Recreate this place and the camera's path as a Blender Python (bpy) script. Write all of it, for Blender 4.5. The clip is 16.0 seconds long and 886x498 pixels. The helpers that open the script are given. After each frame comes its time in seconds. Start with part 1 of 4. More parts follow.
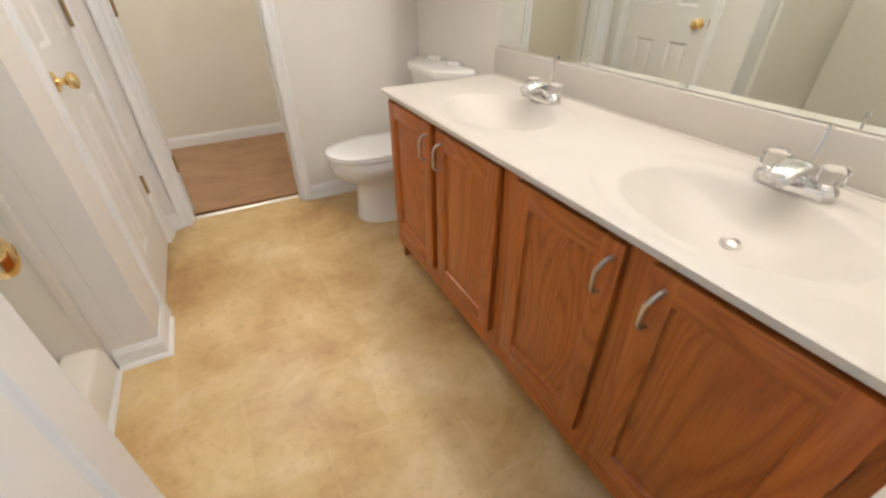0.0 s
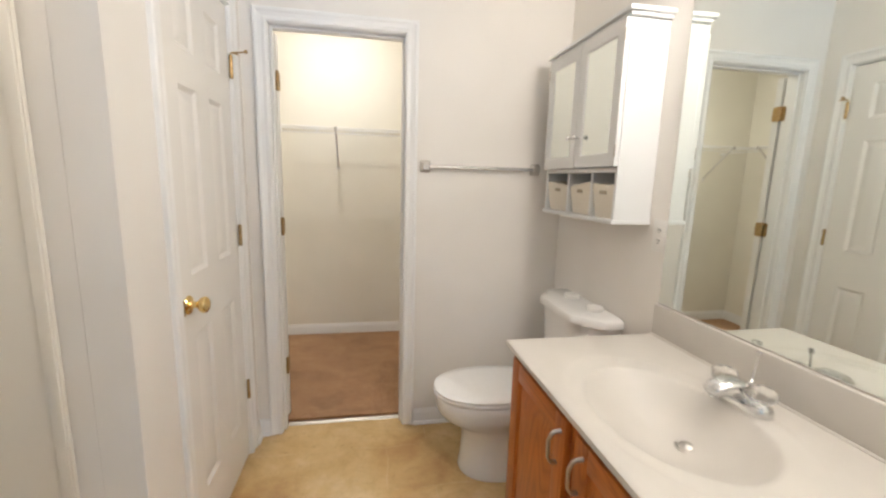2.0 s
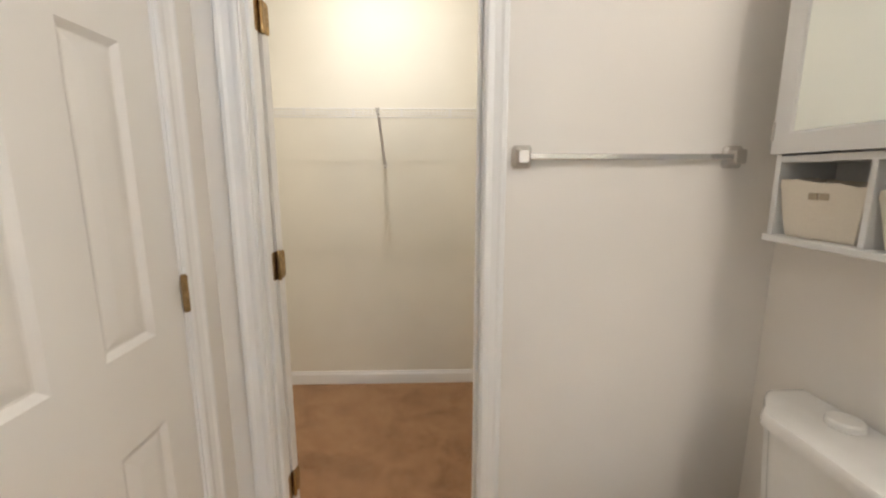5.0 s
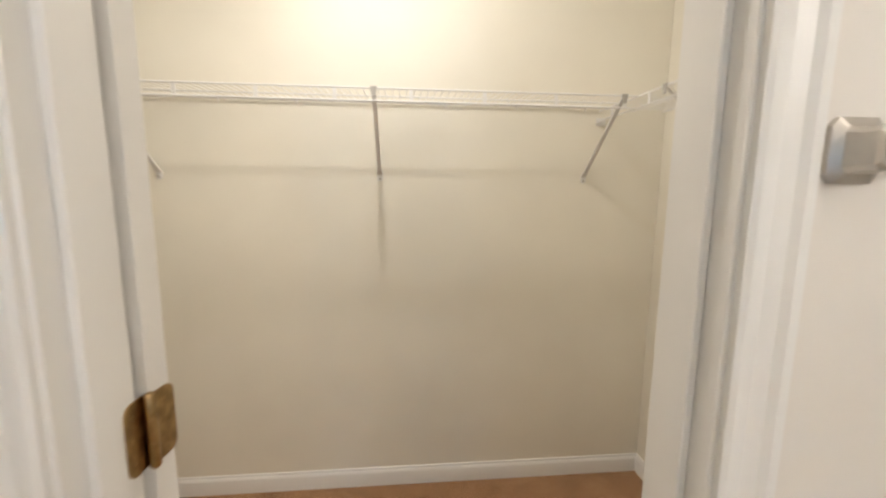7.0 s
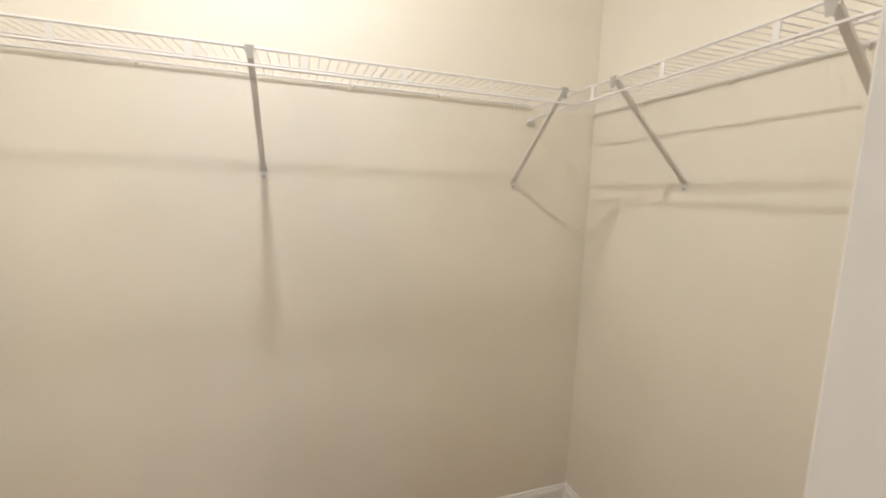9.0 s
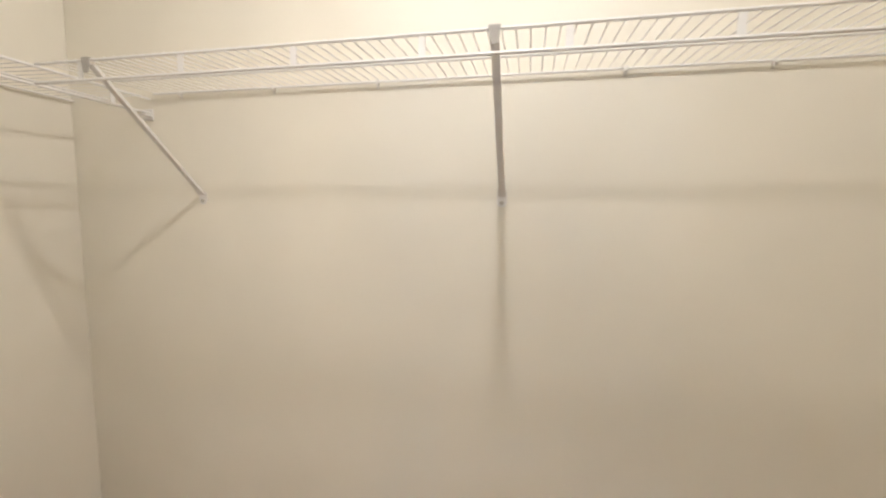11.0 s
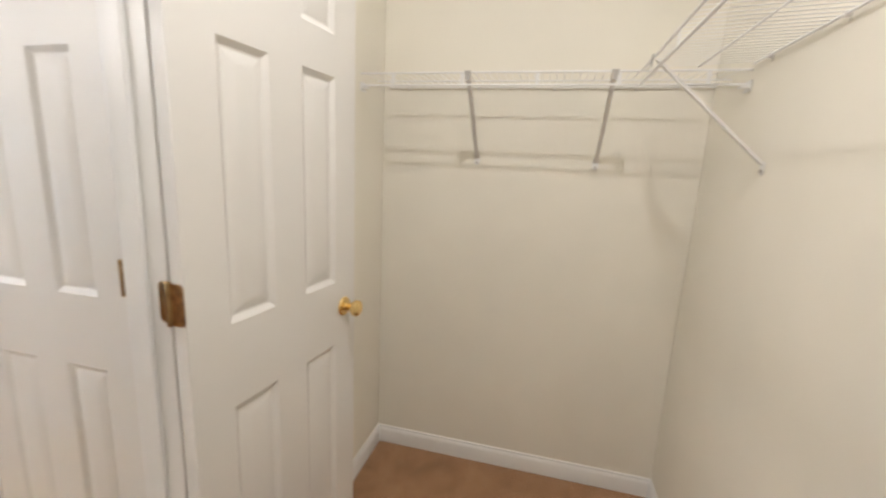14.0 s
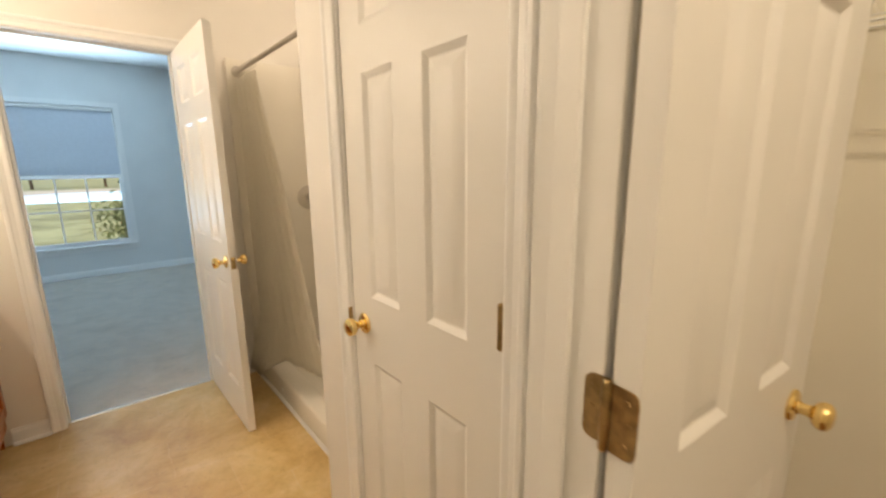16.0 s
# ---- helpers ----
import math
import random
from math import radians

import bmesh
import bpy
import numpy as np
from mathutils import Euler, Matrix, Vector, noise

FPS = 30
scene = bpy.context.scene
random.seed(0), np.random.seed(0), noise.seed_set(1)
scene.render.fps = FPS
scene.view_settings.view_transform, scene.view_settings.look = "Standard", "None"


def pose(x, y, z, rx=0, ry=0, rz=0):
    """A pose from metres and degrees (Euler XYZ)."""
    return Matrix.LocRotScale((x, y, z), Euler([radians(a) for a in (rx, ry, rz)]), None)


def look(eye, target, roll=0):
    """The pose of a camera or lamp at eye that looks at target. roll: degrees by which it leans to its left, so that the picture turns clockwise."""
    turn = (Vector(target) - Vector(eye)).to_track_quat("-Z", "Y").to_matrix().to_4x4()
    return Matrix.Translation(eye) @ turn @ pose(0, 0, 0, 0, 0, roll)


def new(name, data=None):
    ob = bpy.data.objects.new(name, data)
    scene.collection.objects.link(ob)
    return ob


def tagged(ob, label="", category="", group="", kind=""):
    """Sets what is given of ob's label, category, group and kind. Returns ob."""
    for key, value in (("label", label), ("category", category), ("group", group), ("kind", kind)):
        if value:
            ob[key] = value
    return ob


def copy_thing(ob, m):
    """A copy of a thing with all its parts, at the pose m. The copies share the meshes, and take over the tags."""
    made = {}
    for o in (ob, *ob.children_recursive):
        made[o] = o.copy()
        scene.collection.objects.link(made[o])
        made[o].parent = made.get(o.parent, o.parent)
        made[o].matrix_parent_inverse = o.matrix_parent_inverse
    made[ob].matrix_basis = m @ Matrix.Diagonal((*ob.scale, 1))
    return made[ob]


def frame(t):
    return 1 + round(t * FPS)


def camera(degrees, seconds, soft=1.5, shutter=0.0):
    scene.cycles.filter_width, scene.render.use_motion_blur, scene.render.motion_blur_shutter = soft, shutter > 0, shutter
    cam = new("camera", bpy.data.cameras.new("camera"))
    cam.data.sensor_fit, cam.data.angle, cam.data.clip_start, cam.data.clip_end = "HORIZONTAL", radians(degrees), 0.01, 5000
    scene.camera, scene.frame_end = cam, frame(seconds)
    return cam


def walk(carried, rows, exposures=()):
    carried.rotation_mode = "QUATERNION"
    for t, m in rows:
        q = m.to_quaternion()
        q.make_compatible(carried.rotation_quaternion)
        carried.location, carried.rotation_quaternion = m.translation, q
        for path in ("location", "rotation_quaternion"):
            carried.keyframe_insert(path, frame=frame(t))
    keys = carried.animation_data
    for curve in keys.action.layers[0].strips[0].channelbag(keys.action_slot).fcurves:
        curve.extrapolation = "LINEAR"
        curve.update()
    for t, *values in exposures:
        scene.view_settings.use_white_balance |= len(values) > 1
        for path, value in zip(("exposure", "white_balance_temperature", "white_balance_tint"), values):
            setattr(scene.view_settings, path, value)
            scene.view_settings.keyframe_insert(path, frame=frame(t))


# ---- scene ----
cam = camera(94.4, 16.0, soft=2.2, shutter=0.3)
PATH = [
    (0, (0.287, 0.377, 1.233), (1.06, 1.837, 0.106), -0.4),
    (0.5, (0.322, 0.404, 1.245), (1.014, 2.033, 0.312), 0.7),
    (1, (0.363, 0.479, 1.272), (0.961, 2.253, 0.569), 1.1),
    (1.5, (0.391, 0.631, 1.335), (0.874, 2.507, 0.838), 1.1),
    (2, (0.423, 0.772, 1.367), (0.778, 2.712, 1.036), 1.6),
    (2.5, (0.5, 0.964, 1.391), (0.689, 2.935, 1.109), 2.0),
    (3, (0.483, 1.131, 1.366), (0.61, 3.1, 1.036), 1.0),
    (3.5, (0.412, 1.328, 1.391), (0.66, 3.281, 1.04), -0.0),
    (4, (0.416, 1.436, 1.386), (0.612, 3.394, 1.027), -0.4),
    (4.5, (0.464, 1.586, 1.382), (0.522, 3.553, 1.021), 0.0),
    (6.8, (0.306, 2.438, 1.382), (0.399, 4.416, 1.097), 0.2),
    (7, (0.28, 2.538, 1.395), (0.469, 4.508, 1.104), 0.5),
    (7.5, (0.244, 2.705, 1.393), (0.697, 4.625, 1.063), 0.6),
    (8, (0.213, 2.822, 1.393), (0.961, 4.654, 1.101), 1.4),
    (8.2, (0.235, 2.835, 1.397), (1.024, 4.648, 1.096), 2.2),
    (10.3, (0.319, 3.054, 1.384), (0.305, 5.046, 1.206), 1.0),
    (10.5, (0.294, 3.114, 1.406), (0.167, 5.101, 1.215), 0.8),
    (11, (0.248, 3.253, 1.421), (-0.156, 5.201, 1.219), 0.6),
    (11.5, (0.31, 3.428, 1.419), (-0.541, 5.226, 1.208), 0.7),
    (12, (0.379, 3.579, 1.425), (-0.905, 5.097, 1.206), 1.4),
    (12.5, (0.362, 3.653, 1.429), (-1.277, 4.772, 1.182), 1.9),
    (13, (0.41, 3.682, 1.428), (-1.472, 4.281, 1.114), 1.8),
    (13.5, (0.535, 3.744, 1.423), (-1.428, 3.791, 1.044), 2.7),
    (14, (0.614, 3.745, 1.399), (-1.292, 3.277, 1.018), 2.7),
    (14.5, (0.633, 3.707, 1.383), (-1.117, 2.805, 1.027), 2.1),
    (15, (0.586, 3.64, 1.374), (-0.948, 2.411, 1.005), 1.8),
    (15.5, (0.493, 3.441, 1.385), (-0.88, 2.035, 1.015), 0.7),
    (16, (0.416, 3.239, 1.404), (-0.852, 1.745, 1.005), -0.6),
]
EXPOSURES = [
    (0.0, 0.0, 6390, 12),
    (1.5, -0.15, 6340, 12),
    (2.5, -0.28, 6390, 12),
    (3.5, -0.36, 6440, 12),
    (7.0, -0.20, 6490, 12),
    (8.0, -0.08, 6290, 13),
    (11.0, -0.16, 6290, 14),
    (12.5, -0.15, 6090, 14),
    (14.5, -0.04, 6040, 13),
    (15.0, -0.08, 6440, 16),
    (15.5, -0.20, 7900, 15),
    (16.0, -0.29, 8600, 15),
]
walk(cam, [(t, look(eye, target, roll)) for t, eye, target, roll in PATH], EXPOSURES)

# ---- plan, in metres ----
CEIL = 2.74
EAST, WEST = 1.465, -1.15          # bathroom mirror wall, shower and closet far wall
SOUTH = 0.335                      # entry wall, bathroom face
NORTH, CLOSET_S = 2.905, 3.015     # wall between bathroom and closet
CLOSET_N, CLOSET_E = 4.30, 1.42
LINEN_X, LINEN_Y = -0.155, 1.856   # linen cupboard block
CO0, CO1, DOOR_TOP = -0.031, 0.600, 2.055  # closet doorway, clear
LO0, LO1 = 2.128, 2.745            # linen doorway, clear
EO0, EO1 = -0.040, 0.690           # entry doorway, clear
COUNTER = 0.833

# ---- world, lights ----
world = bpy.data.worlds.new("sky")
scene.world = world
world.use_nodes = True
wn = world.node_tree.nodes
sky = wn.new("ShaderNodeTexSky")
sky.sky_type = "NISHITA"
sky.sun_disc = False
sky.sun_elevation, sky.sun_rotation = radians(48), radians(150)
world.node_tree.links.new(sky.outputs[0], wn["Background"].inputs[0])
wn["Background"].inputs[1].default_value = 0.15

sun = new("sun", bpy.data.lights.new("sun", "SUN"))
sun.data.energy, sun.data.angle, sun.data.color = 5.0, radians(0.5), (1.0, 0.95, 0.88)
sun.matrix_world = look((4, 8, 14), (0, 0, 0))


def lamp(name, kind, place, target, power, color, size=None, radius=None):
    ob = new(name, bpy.data.lights.new(name, kind))
    ob.data.energy, ob.data.color = power, color
    if kind == "AREA":
        ob.data.shape, ob.data.size, ob.data.size_y = "RECTANGLE", size[0], size[1]
    else:
        ob.data.shadow_soft_size = radius
    ob.matrix_world = look(place, target)
    return ob


# vanity bulbs on the wall above the mirror
for bulb_y in (0.60, 0.98, 1.36, 1.70):
    lamp("vanity_bulb", "POINT", (1.315, bulb_y, 2.12), (1.315, bulb_y, 0), 9.2, (1.0, 0.945, 0.87), radius=0.065)
# closet ceiling bulb
lamp("closet_bulb", "POINT", (0.17, 3.64, 2.645), (0.17, 3.64, 0), 6.2, (1.0, 0.945, 0.855), radius=0.042)
# disk lamp added at the bulb to send more light down
closet_down = lamp("closet_bulb_down", "AREA", (0.17, 3.64, 2.640), (0.17, 3.64, 0), 12.6, (1.0, 0.945, 0.855), size=(0.09, 0.09))
closet_down.data.shape = "DISK"
# sky's light in the bedroom window
window_light = lamp("window_light", "AREA", (0.75, -3.70, 0.85), (0.75, -2.95, 1.75), 92.0, (0.33, 0.62, 1.0), size=(1.3, 0.80))
window_light.data.spread = radians(96)
# unseen fill lamp added over the shower to brighten stall and curtain
shower_fill = lamp("shower_fill", "AREA", (-0.84, 1.10, CEIL - 0.012), (-0.84, 1.10, 0), 6.0, (1.0, 0.93, 0.84), size=(0.13, 0.13))
shower_fill.data.shape = "DISK"


# ---- materials ----
def nodes_of(name, rough=0.5, metal=0.0, spec=0.5):
    mat = bpy.data.materials.new(name)
    mat.use_nodes = True
    nt = mat.node_tree
    b = nt.nodes["Principled BSDF"]
    b.inputs["Roughness"].default_value = rough
    b.inputs["Metallic"].default_value = metal
    b.inputs["Specular IOR Level"].default_value = spec
    return mat, nt, b


def coords(nt, scale=(1, 1, 1), world_space=True):
    m = nt.nodes.new("ShaderNodeMapping")
    m.inputs["Scale"].default_value = scale
    if world_space:
        g = nt.nodes.new("ShaderNodeNewGeometry")
        nt.links.new(g.outputs["Position"], m.inputs[0])
    else:
        g = nt.nodes.new("ShaderNodeTexCoord")
        nt.links.new(g.outputs["Object"], m.inputs[0])
    return m.outputs[0]


def noise_tex(nt, vec, scale, detail=3.0, rough=0.55, distortion=0.0):
    n = nt.nodes.new("ShaderNodeTexNoise")
    n.inputs["Scale"].default_value, n.inputs["Detail"].default_value = scale, detail
    n.inputs["Roughness"].default_value, n.inputs["Distortion"].default_value = rough, distortion
    nt.links.new(vec, n.inputs["Vector"])
    return n.outputs["Fac"]


def ramp(nt, fac, stops):
    r = nt.nodes.new("ShaderNodeValToRGB")
    while len(r.color_ramp.elements) < len(stops):
        r.color_ramp.elements.new(0.5)
    for e, (p, c) in zip(r.color_ramp.elements, stops):
        e.position, e.color = p, (*c, 1) if len(c) == 3 else c
    nt.links.new(fac, r.inputs[0])
    return r.outputs[0]


def mixed(nt, fac, a, b, how="MIX"):
    m = nt.nodes.new("ShaderNodeMix")
    m.data_type, m.blend_type = "RGBA", how
    for sock, v in ((m.inputs[0], fac), (m.inputs[6], a), (m.inputs[7], b)):
        if isinstance(v, (int, float)):
            sock.default_value = v
        elif isinstance(v, tuple):
            sock.default_value = (*v, 1)
        else:
            nt.links.new(v, sock)
    return m.outputs[2]


def bump(nt, b, height, strength, dist=0.002):
    n = nt.nodes.new("ShaderNodeBump")
    n.inputs["Strength"].default_value, n.inputs["Distance"].default_value = strength, dist
    nt.links.new(height, n.inputs["Height"])
    nt.links.new(n.outputs[0], b.inputs["Normal"])


def paint(name, color, rough, grain=160.0, relief=0.12, vary=0.03, spec=0.4):
    """Painted surface: roller stipple and faint large unevenness."""
    mat, nt, b = nodes_of(name, rough, spec=spec)
    v = coords(nt)
    big = noise_tex(nt, v, 2.2, 2)
    lo = tuple(c * (1 - vary) for c in color)
    hi = tuple(min(1, c * (1 + vary)) for c in color)
    nt.links.new(ramp(nt, big, [(0.3, lo), (0.7, hi)]), b.inputs["Base Color"])
    bump(nt, b, noise_tex(nt, v, grain, 2), relief, 0.001)
    return mat


wall_paint = paint("bath_wall_paint", (0.83, 0.795, 0.745), 0.6, 140, 0.18)
closet_paint = paint("closet_wall_paint", (0.87, 0.832, 0.735), 0.62, 140, 0.18)
ceiling_paint = paint("ceiling_paint", (0.88, 0.87, 0.84), 0.8, 90, 0.3)
trim_paint = paint("trim_paint", (0.87, 0.86, 0.84), 0.33, 60, 0.05, 0.015)
door_paint = paint("door_paint", (0.84, 0.82, 0.785), 0.38, 80, 0.06, 0.015)
cabinet_paint = paint("cabinet_paint", (0.78, 0.78, 0.77), 0.38, 60, 0.04, 0.01)
shower_shell = paint("shower_shell", (0.84, 0.80, 0.72), 0.28, 40, 0.03, 0.02)
wire_coat = paint("wire_coat", (0.86, 0.85, 0.83), 0.35, 60, 0.03, 0.01)
brace_steel = paint("brace_coat", (0.80, 0.78, 0.75), 0.4, 60, 0.03, 0.02)
hook_steel = paint("hook_steel", (0.46, 0.44, 0.41), 0.4, 60, 0.03, 0.03)
bed_wall = paint("bedroom_wall_paint", (0.80, 0.80, 0.785), 0.7, 140, 0.15)


def plain(name, color, rough, metal=0.0, spec=0.5, vary=0.04, scale=30.0, relief=0.0):
    mat, nt, b = nodes_of(name, rough, metal, spec)
    v = coords(nt, world_space=False)
    n = noise_tex(nt, v, scale, 3)
    lo = tuple(c * (1 - vary) for c in color)
    hi = tuple(min(1, c * (1 + vary)) for c in color)
    nt.links.new(ramp(nt, n, [(0.35, lo), (0.65, hi)]), b.inputs["Base Color"])
    if relief:
        bump(nt, b, n, relief, 0.001)
    return mat


porcelain = plain("porcelain", (0.84, 0.83, 0.80), 0.09, vary=0.01)
seat_plastic = plain("seat_plastic", (0.84, 0.83, 0.81), 0.18, vary=0.01)
marble = plain("cultured_marble", (0.61, 0.57, 0.515), 0.40, vary=0.015, scale=9)
brass = plain("polished_brass", (0.88, 0.66, 0.30), 0.14, 1.0)
old_brass = plain("aged_brass", (0.42, 0.29, 0.14), 0.30, 1.0, vary=0.25, scale=60)
drain_chrome = plain("worn_chrome", (0.56, 0.53, 0.49), 0.34, 1.0, vary=0.03)
chrome = plain("chrome", (0.70, 0.70, 0.70), 0.09, 1.0, vary=0.01)
nickel = plain("satin_nickel", (0.58, 0.55, 0.51), 0.38, 1.0)
slot_shade = plain("slot_shade", (0.03, 0.03, 0.03), 0.7)
acrylic_white = plain("white_plastic", (0.84, 0.82, 0.78), 0.3, vary=0.02)
basket_cloth = plain("basket_cloth", (0.76, 0.70, 0.60), 0.85, vary=0.05, scale=420, relief=0.4)
shade_cloth = plain("shade_cloth", (0.62, 0.66, 0.72), 0.9, vary=0.02)

mirror_mat, _nt, _b = nodes_of("mirror_silver", 0.015, 1.0)
_b.inputs["Base Color"].default_value = (0.83, 0.87, 0.83, 1)


def glass(name, color, rough, ior=1.47):
    mat, nt, b = nodes_of(name, rough)
    b.inputs["Base Color"].default_value = (*color, 1)
    b.inputs["Transmission Weight"].default_value = 1.0
    b.inputs["IOR"].default_value = ior
    return mat


clear_acrylic = glass("clear_acrylic", (0.97, 0.97, 0.96), 0.10, 1.32)
window_glass = glass("window_glass", (0.84, 0.95, 1.0), 0.0, 1.45)


def oak(name, grain_axis):
    """Honey oak: long cathedral grain along one axis, fine pores."""
    mat, nt, b = nodes_of(name, 0.29, spec=0.5)
    stretch = {"z": (1, 1, 0.13), "y": (1, 0.13, 1)}[grain_axis]
    oi = nt.nodes.new("ShaderNodeObjectInfo")
    g = nt.nodes.new("ShaderNodeNewGeometry")
    add = nt.nodes.new("ShaderNodeVectorMath")
    add.operation = "MULTIPLY_ADD"
    nt.links.new(oi.outputs["Random"], add.inputs[0])
    add.inputs[1].default_value = (7, 13, 5)
    nt.links.new(g.outputs["Position"], add.inputs[2])
    mp = nt.nodes.new("ShaderNodeMapping")
    mp.inputs["Scale"].default_value = stretch
    nt.links.new(add.outputs[0], mp.inputs[0])
    v = mp.outputs[0]
    field = noise_tex(nt, v, 3.9, 2.0, 0.5, 0.35)
    mul = nt.nodes.new("ShaderNodeMath")
    mul.operation = "MULTIPLY"
    mul.inputs[1].default_value = 30.0
    nt.links.new(field, mul.inputs[0])
    fr = nt.nodes.new("ShaderNodeMath")
    fr.operation = "PINGPONG"
    fr.inputs[1].default_value = 0.5
    nt.links.new(mul.outputs[0], fr.inputs[0])
    rings = ramp(nt, fr.outputs[0], [(0.0, (0.350, 0.088, 0.015)), (0.13, (0.425, 0.115, 0.020)), (0.30, (0.46, 0.130, 0.023)), (0.5, (0.495, 0.145, 0.027))])
    mp2 = nt.nodes.new("ShaderNodeMapping")
    mp2.inputs["Scale"].default_value = tuple(s if s == 1 else 0.035 for s in stretch)
    nt.links.new(add.outputs[0], mp2.inputs[0])
    pores = noise_tex(nt, mp2.outputs[0], 260, 2, 0.6)
    dark = ramp(nt, pores, [(0.34, (0.82, 0.77, 0.72)), (0.52, (1, 1, 1))])
    tone = noise_tex(nt, v, 1.6, 2)
    col = mixed(nt, 1.0, rings, dark, "MULTIPLY")
    col = mixed(nt, 0.6, col, ramp(nt, tone, [(0.3, (0.80, 0.77, 0.74)), (0.7, (1.08, 1.06, 1.03))]), "MULTIPLY")
    nt.links.new(col, b.inputs["Base Color"])
    bump(nt, b, pores, 0.12, 0.0006)
    return mat


oak_up = oak("oak_upright_grain", "z")
oak_flat = oak("oak_level_grain", "y")


def vinyl():
    """Sheet vinyl printed as mottled tan stone with faint pale joints."""
    mat, nt, b = nodes_of("stone_print_vinyl", 0.33, spec=0.45)
    v = coords(nt)
    a = noise_tex(nt, v, 2.4, 7, 0.60, 0.4)
    c = noise_tex(nt, v, 22, 6, 0.7, 0.2)
    col = ramp(nt, a, [(0.27, (0.42, 0.240, 0.088)), (0.43, (0.56, 0.368, 0.156)), (0.55, (0.65, 0.465, 0.225)), (0.70, (0.75, 0.59, 0.365))])
    col = mixed(nt, 0.32, col, ramp(nt, c, [(0.28, (0.62, 0.53, 0.42)), (0.52, (1, 1, 1)), (0.8, (1.12, 1.1, 1.05))]), "MULTIPLY")
    fleck = noise_tex(nt, v, 38, 4, 0.62, 0.6)
    col = mixed(nt, 0.38, col, ramp(nt, fleck, [(0.30, (0.55, 0.44, 0.33)), (0.38, (1, 1, 1))]), "MULTIPLY")
    # printed slabs with wavering, partly worn joints
    drift = nt.nodes.new("ShaderNodeVectorMath")
    drift.operation = "MULTIPLY_ADD"
    wav = nt.nodes.new("ShaderNodeTexNoise")
    wav.inputs["Scale"].default_value, wav.inputs["Detail"].default_value = 5.0, 4.0
    nt.links.new(v, wav.inputs["Vector"])
    nt.links.new(wav.outputs["Color"], drift.inputs[0])
    drift.inputs[1].default_value = (0.05, 0.05, 0.0)
    nt.links.new(v, drift.inputs[2])
    mp = nt.nodes.new("ShaderNodeMapping")
    mp.inputs["Location"].default_value = (0.10, 0.05, 0)
    nt.links.new(drift.outputs[0], mp.inputs[0])
    brick = nt.nodes.new("ShaderNodeTexBrick")
    brick.offset, brick.squash = 0.5, 1.0
    for key, val in (("Scale", 1.0), ("Mortar Size", 0.0035), ("Mortar Smooth", 0.5), ("Brick Width", 0.42), ("Row Height", 0.31)):
        brick.inputs[key].default_value = val
    brick.inputs["Color1"].default_value, brick.inputs["Color2"].default_value = (0.86, 0.82, 0.76, 1), (1.06, 1.06, 1.06, 1)
    brick.inputs["Mortar"].default_value = (1, 1, 1, 1)
    nt.links.new(mp.outputs[0], brick.inputs["Vector"])
    col = mixed(nt, 0.35, col, brick.outputs["Color"], "MULTIPLY")
    gate = ramp(nt, noise_tex(nt, v, 4.5, 3), [(0.42, (0, 0, 0)), (0.70, (1, 1, 1))])
    seam = nt.nodes.new("ShaderNodeMath")
    seam.operation = "MULTIPLY"
    nt.links.new(brick.outputs["Fac"], seam.inputs[0])
    nt.links.new(gate, seam.inputs[1])
    half = nt.nodes.new("ShaderNodeMath")
    half.operation = "MULTIPLY"
    half.inputs[1].default_value = 0.38
    nt.links.new(seam.outputs[0], half.inputs[0])
    col = mixed(nt, half.outputs[0], col, (0.70, 0.58, 0.40))
    nt.links.new(col, b.inputs["Base Color"])
    bump(nt, b, c, 0.12, 0.001)
    return mat


def carpet(name, lo, mid, hi):
    """Cut pile: brushed patches, tufts and fibre speckle."""
    mat, nt, b = nodes_of(name, 0.95, spec=0.1)
    b.inputs["Sheen Weight"].default_value = 0.8
    b.inputs["Sheen Tint"].default_value = (1.0, 0.78, 0.56, 1)
    v = coords(nt)
    patch = noise_tex(nt, v, 5.5, 4, 0.6, 0.7)
    tuft = noise_tex(nt, v, 190, 3, 0.7)
    col = ramp(nt, patch, [(0.3, lo), (0.5, mid), (0.72, hi)])
    col = mixed(nt, 0.8, col, ramp(nt, tuft, [(0.3, (0.55, 0.52, 0.5)), (0.62, (1.15, 1.13, 1.1))]), "MULTIPLY")
    nt.links.new(col, b.inputs["Base Color"])
    bump(nt, b, tuft, 0.9, 0.006)
    return mat


vinyl_mat = vinyl()
closet_carpet = carpet("brown_carpet", (0.235, 0.108, 0.046), (0.365, 0.186, 0.087), (0.45, 0.252, 0.127))
bed_carpet = carpet("grey_carpet", (0.46, 0.455, 0.45), (0.56, 0.55, 0.54), (0.63, 0.62, 0.61))


